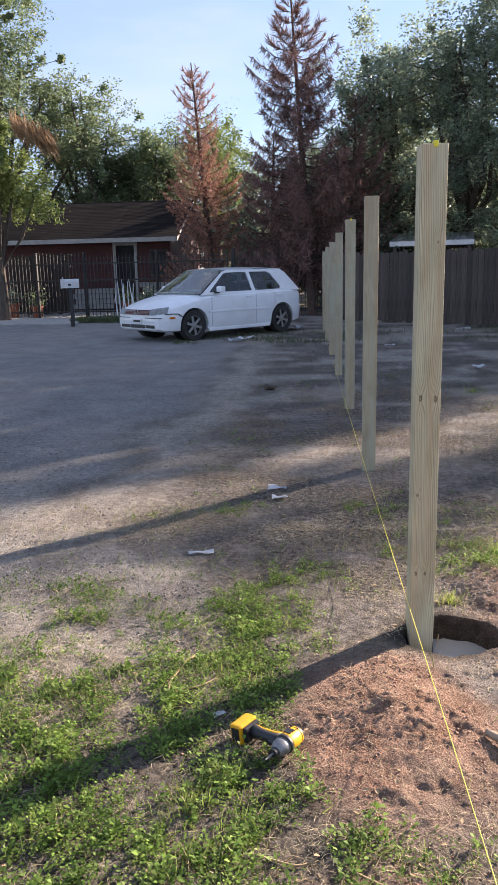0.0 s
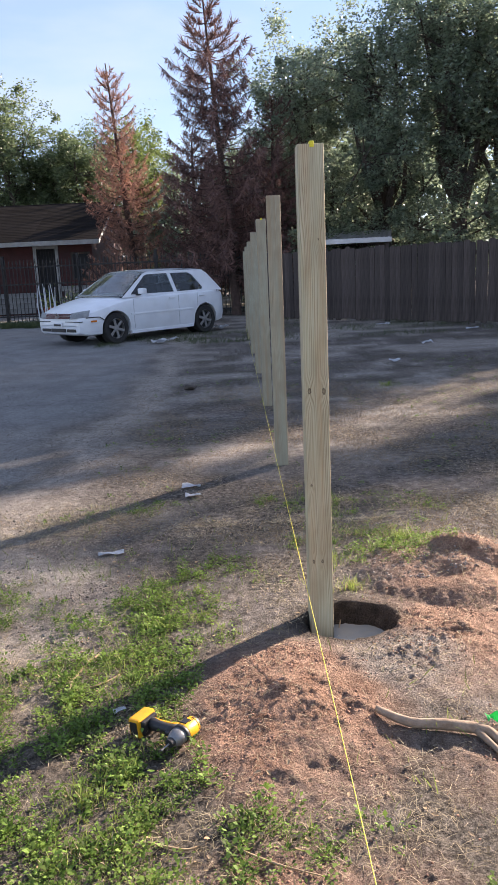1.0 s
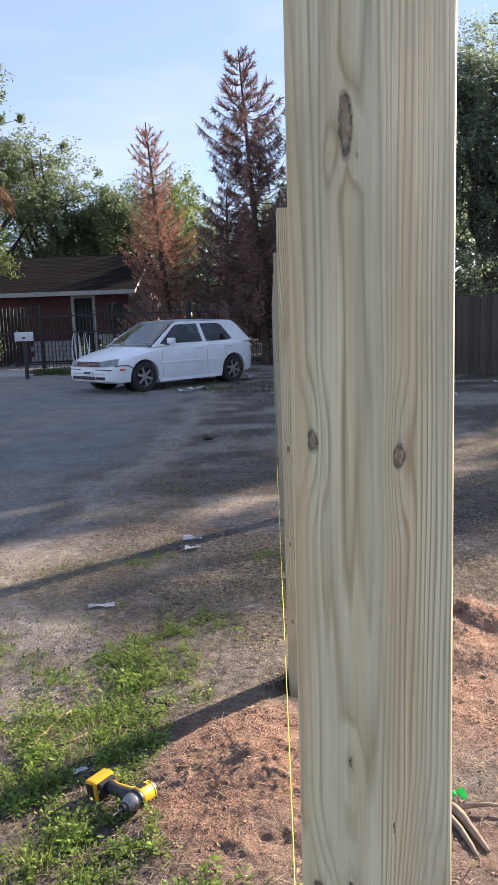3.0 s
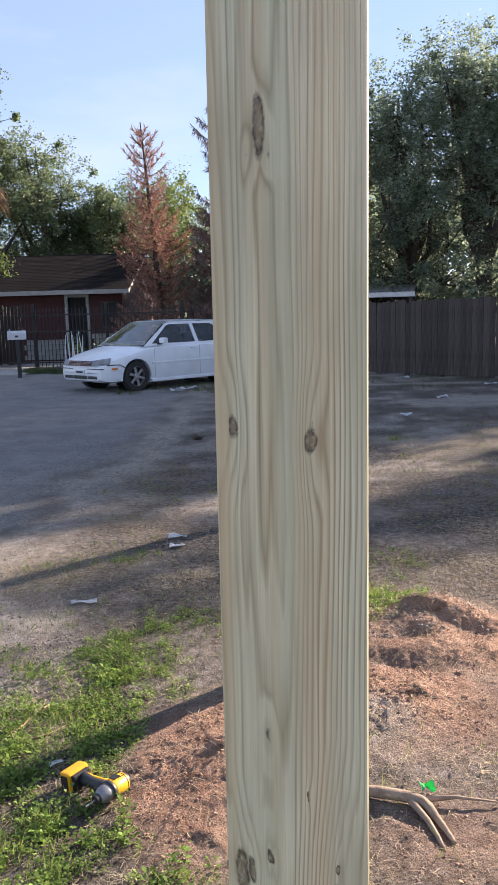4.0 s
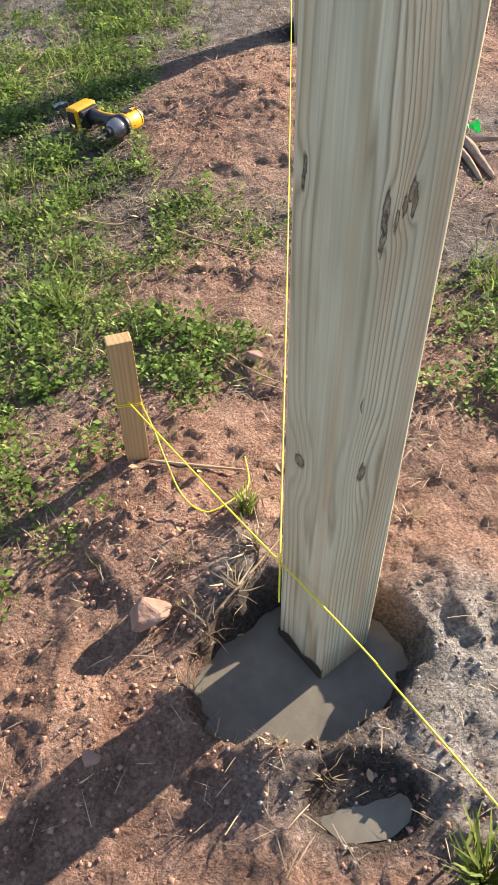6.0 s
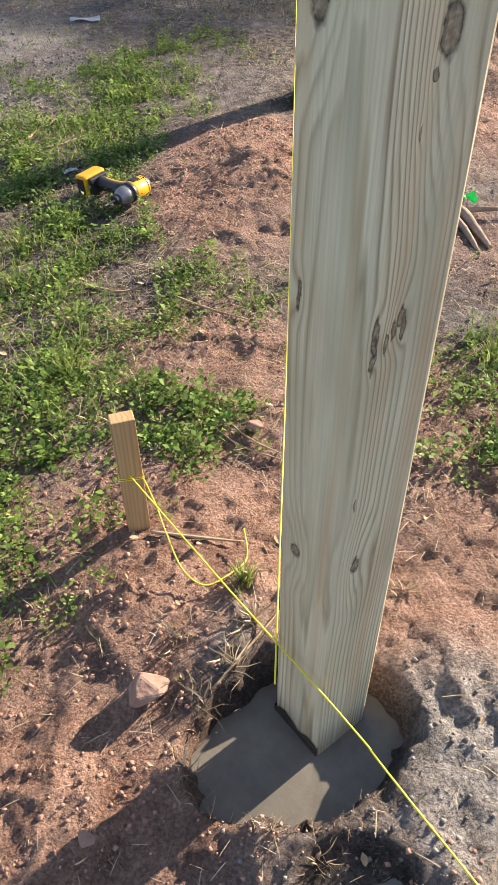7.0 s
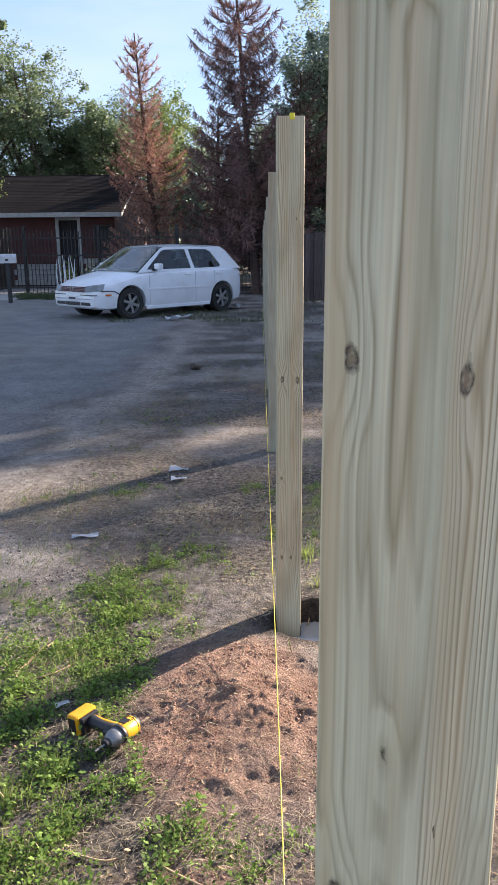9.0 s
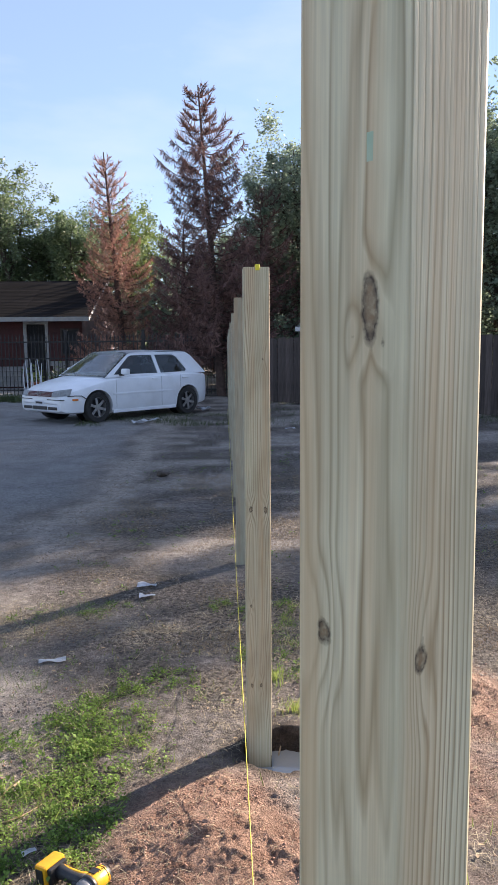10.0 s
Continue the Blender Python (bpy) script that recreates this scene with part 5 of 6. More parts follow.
def build_shed():
    s = thing("tin_shed", "open shed with a pale tin roof behind the board fence", "shed", "", (2.45, 22.7, -0.28), -12)
    bm = bmesh.new()
    n = 34
    top = [bm.verts.new((0.07 * i, 0, 2.34 + 0.018 * (i % 2))) for i in range(n)]
    low = [bm.verts.new((0.07 * i, 2.6, 2.62 + 0.018 * (i % 2))) for i in range(n)]
    for i in range(n - 1):
        bm.faces.new((top[i], top[i + 1], low[i + 1], low[i]))
    part("tin_roof", thicken(bm, 0.003), M_TIN, s)
    part("eave_board", boxed(0, -0.03, 2.2, 2.32, -0.005, 2.34, 0.004), M_TIN, s, "pale tin eave strip")
    for x, y, z in ((0.1, 0.05, 2.33), (2.15, 0.05, 2.33), (0.1, 2.5, 2.6), (2.15, 2.5, 2.6)):
        part("post", boxed(x, y, -0.1, x + 0.09, y + 0.09, z), M_BOARD, s)
    part("back_wall", boxed(0, 2.61, 0, 2.32, 2.65, 2.6), M_BOARD, s)
    b = thing("brown_outbuilding", "brown gabled outbuilding among the trees behind the fence", "building", "", (0.9, 26.0, 0), 0)
    part("wall", prism([(0, -0.1), (2.9, -0.1), (2.9, 2.35), (1.45, 3.45), (0, 2.35)], 0, 3.2), M_SIDING, b)
    for sx in (0, 1):
        p = [(1.45, 3.47), (-0.25, 2.19), (-0.25, 2.28), (1.45, 3.56)] if sx == 0 else [(1.45, 3.47), (3.15, 2.19), (3.15, 2.28), (1.45, 3.56)]
        part("roof_slope", prism(p, -0.3, 3.5), M_SHINGLE, b)


build_shed()


# ---- street things by the house ----
def build_mailbox():
    m = thing("mailbox", "pale metal mailbox on a dark post beside the street", "mailbox", "", (-6.2, 20.3, 0), 12)
    bm = bmesh.new()
    prof = [(-0.085, 1.02), (0.085, 1.02), (0.085, 1.17)] + [(0.085 * math.cos(a), 1.17 + 0.085 * math.sin(a)) for a in np.linspace(0.3, math.pi - 0.3, 7)] + [(-0.085, 1.17)]
    bm = prism(prof, -0.23, 0.23)
    for v in bm.verts:
        v.co = Vector((v.co.y, v.co.x, v.co.z))
    part("box", bm, M_MAILBOX, m)
    part("lid", boxed(-0.245, -0.09, 1.01, -0.231, 0.09, 1.25, 0.004, ), M_MAILBOX, m)
    part("flag", boxed(-0.19, -0.1, 1.12, -0.165, -0.09, 1.30), M_MAILBOX, m)
    part("emblem", boxed(-0.05, -0.0885, 1.08, 0.03, -0.0855, 1.13), M_BLACK, m)
    part("post", boxed(-0.05, -0.05, -0.2, 0.05, 0.05, 1.02, 0.006), M_BLACK, m)


build_mailbox()


def flower_pot(x, y, s, plant):
    p = thing("plant_pot", "terracotta pot with a small green plant by the fence", "plant pot", "pots by the house", (x, y, 0.0))
    bm = bmesh.new()
    n = 20
    prof = [(0.0, 0.0), (0.11, 0.0), (0.15, 0.24), (0.165, 0.24), (0.165, 0.29), (0.14, 0.29), (0.13, 0.25), (0.0, 0.25)]
    rings = [[bm.verts.new((r * s * math.cos(2 * math.pi * k / n), r * s * math.sin(2 * math.pi * k / n), z * s)) for r, z in prof[1:-1]] for k in range(n)]
    for k in range(n):
        a, c = rings[k], rings[(k + 1) % n]
        for i in range(len(a) - 1):
            bm.faces.new((a[i], a[i + 1], c[i + 1], c[i]))
    bm.faces.new([r[0] for r in rings][::-1])
    bm.faces.new([r[-1] for r in rings])
    part("pot", bm, M_TERRACOTTA, p)
    g = np.random.default_rng(int(x * 100) % 97)
    P = g.normal(size=(160, 3)) * np.array([0.13, 0.13, 0.14]) * s + np.array([0, 0, 0.45 * s])
    leaves_mesh("foliage", P, 0.07, plant, p, g)


for x, y, s, pl in ((-8.75, 24.9, 1.3, M_LEAF), (-9.7, 25.2, 1.6, M_LEAF_DARK), (-5.9, 25.6, 1.3, M_LEAF_LIGHT), (-5.3, 26.2, 1.2, M_LEAF)):
    flower_pot(x, y, s, pl)
apron = thing("driveway_apron", "pale concrete driveway apron at the street's edge", "driveway", "", (-13.0, 21.6, 0.0), -3)
for k in range(3):
    part("slab", boxed(k * 2.2, 0, -0.1, k * 2.2 + 2.19, 2.6, 0.035, 0.012), M_CONCRETE, apron)
stems = thing("pale_stems", "bundle of pale bent dry stems against the iron fence", "plant", "", (-5.55, 24.0 - 0.25, 0))
for k in range(7):
    x = -0.25 + 0.09 * k
    part("stem", tubed([(x, 0, 0), (x + 0.03 * (k % 3 - 1), -0.03, 0.6), (x - 0.05 * (k % 2), 0, 1.05 + 0.06 * (k % 3))], [0.022, 0.018, 0.008], 5), M_PAPER, stems)


# ---- near things on the ground ----
def gz(x, y):
    return float(ground_z(np.array([x]), np.array([y]))[0])


def curve_thing(name, label, category, pts, radii, material, sides=7, group="", piece="strand"):
    t = thing(name, label, category, group, pts[0])
    o = Vector(pts[0])
    # smooth the line through the given points
    P = [Vector(p) - o for p in pts]
    out = []
    for i in range(len(P) - 1):
        p0, p1, p2, p3 = P[max(i - 1, 0)], P[i], P[i + 1], P[min(i + 2, len(P) - 1)]
        for k in range(6):
            u = k / 6
            out.append(0.5 * (2 * p1 + (p2 - p0) * u + (2 * p0 - 5 * p1 + 4 * p2 - p3) * u * u + (3 * p1 - p0 - 3 * p2 + p3) * u ** 3))
    out.append(P[-1])
    if isinstance(radii, (list, tuple)):
        rr = [float(np.interp(i / (len(out) - 1), np.linspace(0, 1, len(radii)), radii)) for i in range(len(out))]
    else:
        rr = radii
    bm = bmesh.new()
    tube(bm, out, rr, sides)
    part(piece, bm, material, t, smooth=True)
    return t


# stake and string lines
stake = thing("survey_stake", "short sawn pine stake in the dirt with string tied on", "stake", "", (0.144, 0.722, 0), 20)
bm = bmesh.new()
box(bm, -0.019, -0.012, -0.15, 0.019, 0.012, 0.285, 0.002)
bmesh.ops.rotate(bm, verts=bm.verts, cent=(0, 0, 0), matrix=Matrix.Rotation(radians(0.5), 3, "Y"))
part("stake", bm, M_STAKE, stake)
bm = bmesh.new()
for k in range(2):
    z = 0.160 + 0.004 * k
    tube(bm, [(-0.0185, -0.0131, z), (0.0215, -0.0131, z - 0.006), (0.0215, 0.0131, z - 0.004), (-0.0185, 0.0131, z), (-0.0185, -0.0131, z)], 0.0008, 5)
part("string_wrap", bm, M_STRING, stake, "turns of yellow string")
SR = 0.0013
curve_thing("string_line", "taut yellow nylon string along the row of fence posts", "string", [(0.390, 0.36, 0.168), (0.396, 1.3, 0.168), (0.398, 2.7, 0.15), (0.398, 5.2, 0.13), (0.40, 10.1, 0.12), (0.40, 17.3, 0.10)], SR, M_STRING, 6)
curve_thing("string_line", "taut yellow nylon string from the stake past the corner post", "string", [(0.128, 0.735, 0.165), (0.32, 0.503, 0.166), (0.493, 0.299, 0.166), (0.62, 0.13, 0.165), (1.6, -1.15, 0.16), (2.4, -2.2, 0.15)], SR, M_STRING, 6)
curve_thing("loose_string", "slack yellow string end hanging in a loop from the stake", "string",
            [(0.158, 0.73, 0.165), (0.185, 0.70, 0.11), (0.205, 0.66, gz(0.205, 0.66) + 0.05), (0.235, 0.61, gz(0.235, 0.61) + 0.02), (0.274, 0.585, gz(0.274, 0.585) + 0.012),
             (0.313, 0.61, gz(0.313, 0.61) + 0.015), (0.338, 0.645, gz(0.338, 0.645) + 0.015), (0.33, 0.70, gz(0.33, 0.70) + 0.03)], SR, M_STRING, 6)


# cement and water in the post holes
def pool(name, label, material, cx, cy, rx, ry, z, turn=0.0, seed=1):
    t = thing(name, label, "puddle", "", (cx, cy, z), turn)
    n = 56
    rnd = random.Random(seed)
    ph = [rnd.uniform(0, 6.3) for _ in range(4)]
    rim = []
    for k in range(n):
        a = 2 * math.pi * k / n
        q = 1 + 0.07 * math.sin(2 * a + ph[0]) + 0.05 * math.sin(3 * a + ph[1]) + 0.03 * math.sin(7 * a + ph[2])
        rim.append((rx * q * math.cos(a), ry * q * math.sin(a)))
    part("surface", prism(rim, -0.05, 0.0, "z"), material, t)


pool("wet_cement", "smooth grey wet cement round the foot of the corner post", M_CEMENT, 0.445, 0.372, 0.175, 0.14, -0.044, 20, 3)
pool("wet_cement", "small round patch of dark wet cement in the dirt", M_CEMENT, 0.50, 0.182, 0.066, 0.05, -0.011, 0, 4)
pool("milky_puddle", "milky water standing in the post hole", M_WATER, 0.58, 2.67, 0.19, 0.15, -0.080, 0, 5)


def rock(name, label, x, y, size, flat, seed, material=None, rz=0.0, sink=0.3):
    rnd = random.Random(seed)
    bm = bmesh.new()
    pts = []
    for _ in range(16):
        v = Vector((rnd.gauss(0, 1), rnd.gauss(0, 1), rnd.gauss(0, 1))).normalized() * rnd.uniform(0.8, 1.1)
        pts.append(bm.verts.new((v.x * size, v.y * size * 0.8, v.z * size * flat)))
    bmesh.ops.convex_hull(bm, input=bm.verts)
    bmesh.ops.delete(bm, geom=[v for v in bm.verts if not v.link_faces], context="VERTS")
    bmesh.ops.bevel(bm, geom=bm.edges[:], offset=size * 0.05, segments=1, affect="EDGES")
    me = mesh_of(bm, name, material or M_STONE)
    ob = new(name, me)
    ob.matrix_basis = pose(x, y, gz(x, y) + size * flat * (1 - sink), 0, 0, rz)
    return tagged(ob, label, "stone", "stones in the dirt")


rock("stone", "rough reddish stone lying in the dug-out dirt", 0.203, 0.415, 0.036, 0.72, 3, rz=20, sink=0.2)
rock("stone", "small rounded reddish stone in the dirt", 0.152, 0.212, 0.016, 0.7, 4)
rock("stone", "small rounded reddish stone in the dirt", 0.335, 0.985, 0.022, 0.7, 6)
rock("stone", "dark fist-sized lump lying on the dusty ground", -0.41, 8.93, 0.09, 0.5, 7, M_BARK)


# impact driver
def build_driver():
    d = thing("impact_driver", "yellow and black cordless impact driver lying on the grass", "power tool", "", (-0.115, 1.935, gz(-0.115, 1.935) + 0.034), 0)
    d.matrix_basis = pose(-0.118, 1.945, gz(-0.118, 1.945) + 0.040) @ pose(0, 0, 0, 0, -6, -34) @ Matrix.Diagonal((0.98, 0.86, 0.86, 1))
    # lying on its side: handle along local x, battery at -x, head at +x pointing to -y
    bat = new("battery")
    bat.parent = d
    bm = bmesh.new()
    box(bm, -0.108, -0.05, -0.036, -0.064, 0.045, 0.036, 0.008)
    part("battery_pack", bm, M_YELLOW, bat)
    part("battery_face", boxed(-0.101, -0.0535, -0.026, -0.072, -0.0485, 0.026, 0.003), M_BLACK, bat, "black end of the battery")
    part("battery_rail", boxed(-0.0645, -0.04, -0.028, -0.050, 0.036, 0.028, 0.005), M_BLACK, bat)
    part("battery_label", boxed(-0.1085, -0.03, -0.022, -0.1065, 0.03, 0.022, 0.0005), M_BLACK, bat)
    bm = bmesh.new()
    tube(bm, [(-0.062, 0.004, 0), (-0.03, 0.0, 0), (0.0, -0.004, 0), (0.03, -0.006, 0), (0.058, -0.004, 0)], [0.027, 0.021, 0.019, 0.02, 0.026], 12)
    part("handle", bm, M_BLACK, d, "black rubber grip", True)
    part("grip_spine", tubed([(-0.058, 0.018, 0.004), (-0.02, 0.015, 0.006), (0.03, 0.014, 0.006), (0.056, 0.020, 0.004)], [0.013, 0.009, 0.010, 0.014], 10), M_YELLOW, d, "yellow back of the handle", True)
    part("trigger", boxed(0.028, -0.036, -0.009, 0.052, -0.02, 0.009, 0.005), M_BLACK, d)
    head = new("head")
    head.parent = d
    bm = bmesh.new()
    tube(bm, [(0.078, 0.062, 0), (0.078, 0.055, 0), (0.078, 0.0, 0), (0.078, -0.012, 0)], [0.024, 0.031, 0.032, 0.031], 16)
    box(bm, 0.05, -0.02, -0.018, 0.07, 0.035, 0.018, 0.006)
    part("motor_housing", bm, M_YELLOW, head, "yellow motor housing", True)
    bm = bmesh.new()
    for k in range(4):
        box(bm, 0.064, 0.050 - 0.009 * k, -0.0300, 0.092, 0.053 - 0.009 * k, 0.0300, 0.001)
    part("vent", bm, M_BLACK, head)
    part("nose", tubed([(0.078, -0.011, 0), (0.078, -0.038, 0), (0.078, -0.056, 0), (0.078, -0.064, 0)], [0.0300, 0.0285, 0.0225, 0.0165], 16), M_GREY_METAL, head, "grey metal gear case", True)
    part("bumper_ring", tubed([(0.078, -0.006, 0), (0.078, -0.020, 0)], [0.0332, 0.0325], 16), M_BLACK, head, "black rubber bumper ring", True)
    part("rear_cap", tubed([(0.078, 0.048, 0), (0.078, 0.066, 0), (0.078, 0.070, 0)], [0.0318, 0.027, 0.016], 16), M_BLACK, head, "black motor end cap", True)
    part("side_badge", boxed(0.066, 0.006, 0.0302, 0.090, 0.034, 0.0335, 0.001), M_BLACK, head)
    part("nose_ring", tubed([(0.078, -0.064, 0), (0.078, -0.08, 0)], [0.0165, 0.0145], 14), M_BLACK, head)
    part("driver_bit", tubed([(0.078, -0.08, 0), (0.078, -0.122, 0)], [0.0032, 0.0026], 6), M_GREY_METAL, head, "bright steel driver bit")


build_driver()

# root, twigs, litter
root = curve_thing("tree_root", "weathered forked root lying across the bare dirt", "root",
                   [(0.55, 2.0, gz(0.55, 2.0) + 0.012), (0.64, 1.93, gz(0.64, 1.93) + 0.018), (0.75, 1.895, gz(0.75, 1.895) + 0.022), (0.86, 1.87, gz(0.86, 1.87) + 0.02), (0.90, 1.80, gz(0.9, 1.8) + 0.012), (0.925, 1.71, gz(0.925, 1.71) + 0.004)],
                   [0.011, 0.015, 0.017, 0.017, 0.012, 0.005], M_ROOT, 10, piece="root_stem")
o = Vector((0.55, 2.0, gz(0.55, 2.0) + 0.012))
part("root_fork", tubed([Vector(p) - o for p in ((0.83, 1.875, gz(0.83, 1.875) + 0.02), (0.868, 1.80, gz(0.868, 1.8) + 0.014), (0.885, 1.73, gz(0.885, 1.73) + 0.006), (0.89, 1.68, gz(0.89, 1.68) + 0.002))], [0.012, 0.009, 0.007, 0.003], 8), M_ROOT, root, smooth=True)
part("root_fork", tubed([Vector(p) - o for p in ((0.86, 1.872, gz(0.86, 1.872) + 0.02), (0.97, 1.885, gz(0.97, 1.885) + 0.02), (1.1, 1.87, gz(1.1, 1.87) + 0.01))], [0.010, 0.006, 0.002], 8), M_ROOT, root, smooth=True)
flag = thing("green_flag", "bright green marker tape scrap on the root", "marker", "", (0.888, 1.905, gz(0.888, 1.905) + 0.035), 20)
bm = patch(lambda u, v: ((u - 0.5) * 0.042, (v - 0.5) * 0.022 + 0.006 * math.sin(5 * u), 0.008 * math.sin(6 * u + 2 * v) + 0.012 * v), 6, 4)
part("tape", thicken(bm, 0.0008), M_GREEN_TAPE, flag)
part("pin", tubed([(0, 0, -0.06), (0, 0, 0.0)], 0.0012, 5), M_GREY_METAL, flag)

TWIGS = [[(-0.416, 2.50), (-0.45, 2.40), (-0.47, 2.30), (-0.468, 2.20), (-0.476, 2.10)], [(-0.45, 2.22), (-0.36, 2.27), (-0.30, 2.35)], [(-0.108, 1.06), (-0.12, 1.13), (-0.131, 1.20)],
         [(0.17, 0.70), (0.25, 0.69), (0.33, 0.69)], [(0.25, 0.99), (0.31, 0.94), (0.39, 0.90)], [(0.27, 1.02), (0.33, 0.95), (0.40, 0.91)], [(0.40, 0.60), (0.42, 0.545), (0.425, 0.52)],
         [(0.10, 1.46), (0.20, 1.40), (0.31, 1.35)], [(0.52, 2.72), (0.6, 3.0), (0.64, 3.05)], [(-0.12, 1.5), (-0.02, 1.47), (0.03, 1.50)], [(0.30, 0.42), (0.36, 0.50), (0.40, 0.56)]]
for k, pts in enumerate(TWIGS):
    r = (0.005, 0.003, 0.0045, 0.003, 0.002, 0.002, 0.004, 0.003, 0.003, 0.003, 0.002)[k]
    curve_thing("twig", "thin dry twig lying on the ground", "twig", [(x, y, gz(x, y) + 0.006) for x, y in pts], [r, r, r * 0.5], M_TWIG, 6, "twigs on the ground", "stem")


def litter_paper(x, y, w, l, rz, seed, label, lift=0.01, material=None):
    rnd = random.Random(seed)
    ph = [rnd.uniform(0, 6) for _ in range(4)]
    bm = patch(lambda u, v: ((u - 0.5) * w, (v - 0.5) * l, 0.18 * min(w, l) * (math.sin(3 * u + ph[0]) * math.cos(4 * v + ph[1]) + 0.4 * math.sin(9 * u + ph[2]) * math.sin(8 * v + ph[3]))), 9, 9)
    thicken(bm, 0.001)
    me = mesh_of(bm, "litter", material or M_PAPER)
    ob = new("litter", me)
    ob.matrix_basis = pose(x, y, gz(x, y) + lift + 0.12 * min(w, l), 0, 0, rz)
    tagged(ob, label, "litter", "litter on the yard")


LIT = "crumpled white paper scrap on the dusty ground"
litter_paper(-0.53, 3.56, 0.13, 0.05, 8, 1, "flat pale plastic wrapper on the dusty ground", 0.004)
litter_paper(-0.155, 4.50, 0.10, 0.07, 5, 2, LIT)
litter_paper(-0.18, 4.72, 0.12, 0.06, -12, 3, LIT)
litter_paper(3.39, 12.75, 0.17, 0.15, 30, 4, LIT, 0.03)
litter_paper(2.39, 10.55, 0.13, 0.15, 60, 5, LIT, 0.03)
litter_paper(4.9, 15.2, 0.25, 0.1, 10, 6, LIT)
litter_paper(3.5, 17.2, 0.3, 0.12, 0, 7, LIT)
litter_paper(1.54, 13.9, 0.2, 0.06, 20, 8, LIT)
litter_paper(-1.35, 15.1, 0.3, 0.25, 15, 9, "heap of white plastic litter on the verge beside the car", 0.03)
litter_paper(-1.1, 15.5, 0.25, 0.2, 50, 10, "heap of white plastic litter on the verge beside the car", 0.03)
litter_paper(-0.28, 2.10, 0.045, 0.03, 30, 11, "small pale plastic scrap in the grass", 0.01)
litter_paper(-0.15, 17.9, 0.3, 0.3, 50, 12, LIT, 0.05)


# ---- plants and loose soil ----
def scatter(name, label, template, faces, P, rz, tilt, scale, material, category="ground cover", warp=None):
    """One mesh of many copies of a small template: turned about z, tipped, scaled and set at P."""
    n, m = len(P), len(template)
    T = np.asarray(template, float)
    ct, st_ = np.cos(tilt)[:, None], np.sin(tilt)[:, None]
    x, y, z = T[None, :, 0] * ct + T[None, :, 2] * st_, np.repeat(T[None, :, 1], n, 0), -T[None, :, 0] * st_ + T[None, :, 2] * ct
    c, s = np.cos(rz)[:, None], np.sin(rz)[:, None]
    sc = scale[:, None]
    V = np.stack([(x * c - y * s) * sc, (x * s + y * c) * sc, z * sc], 2) + P[:, None, :]
    Fc = np.asarray(faces)[None] + (np.arange(n) * m)[:, None, None]
    ob = raw(name, V.reshape(-1, 3), Fc.reshape(-1, Fc.shape[2]), material)
    return tagged(ob, label, category, kind="stuff")


RNG = np.random.default_rng(12)


def green(x, y):
    """How thickly weeds grow, 0 to 1."""
    n1, n2 = fbm(x * 1.6, y * 1.6, 41), fbm(x * 5, y * 5, 43)
    z = ground_zones(x, y)
    left = step01(0.22 - x - 0.12 * (y - 1.5), -0.12, 0.35) * step01(3.45 - y + 0.6 * (n1 - 0.5), -0.1, 0.7) * step01(y + 0.3 * n2 + 0.3 * step01(0.0 - x, 0, 0.1), 0.66, 0.92) * step01(x, -1.9, -1.2)
    right = np.maximum.reduce([blob(x, y, 0.82, 1.10, 0.34, 0.26, 0.5), blob(x, y, 0.90, 3.45, 0.35, 0.35, 0.6) * 0.7, blob(x, y, 0.26, 0.98, 0.16, 0.11, 0.5) * 0.8,
                               blob(x, y, 0.30, 1.52, 0.3, 0.16, 0.7) * 0.55, blob(x, y, -0.02, 0.72, 0.17, 0.26, 0.5), blob(x, y, -0.06, 1.1, 0.2, 0.5, 0.6) * 0.8])
    far = 0.5 * step01(n1, 0.46, 0.60) * step01(x, -1.2, -0.5) * step01(y, 3, 3.5)
    clumps = step01(fbm(x * 9, y * 9, 47), 0.38, 0.52) * (0.2 + 0.8 * step01(fbm(x * 22, y * 22, 49, 2), 0.40, 0.56))
    v = (left * 1.15 + right) * step01(n1 * 0.5 + n2 * 0.5, 0.33, 0.50) * (0.16 + 0.84 * clumps) + far * clumps
    bare = np.maximum.reduce([blob(x, y, 0.28, 2.1, 0.42, 0.6, 0.3), blob(x, y, 0.42, 0.52, 0.36, 0.45, 0.35), blob(x, y, 0.6, 2.5, 0.5, 0.4, 0.4), blob(x, y, 0.24, 1.2, 0.18, 0.12, 0.4)])
    return np.clip(v, 0, 1) * (1 - bare) * (1 - np.clip(z["road"] + z["dust"] * 0.9, 0, 1))


build_ground()


def sample(n, x0, x1, y0, y1, density, power=1.0):
    """Points on the ground, kept by density; nearer ones more often where power is above 1."""
    x = RNG.uniform(x0, x1, n)
    y = y0 + (y1 - y0) * RNG.uniform(0, 1, n) ** power
    k = RNG.uniform(0, 1, n) < density(x, y)
    x, y = x[k], y[k]
    keep = ~((np.hypot(x - 0.456, y - 0.43) < 0.14) | (np.hypot(x - 0.57, y - 2.67) < 0.19))
    x, y = x[keep], y[keep]
    return np.stack([x, y, ground_z(x, y)], 1)


LEAF = [(0, 0, 0), (0.55, 0.32, 0.14), (1.0, 0, 0.0), (0.55, -0.32, 0.14)]
LEAF_F = [(0, 1, 2, 3)]
DEAD_F = [(0, 1, 2, 3), (0, 3, 4, 5)]


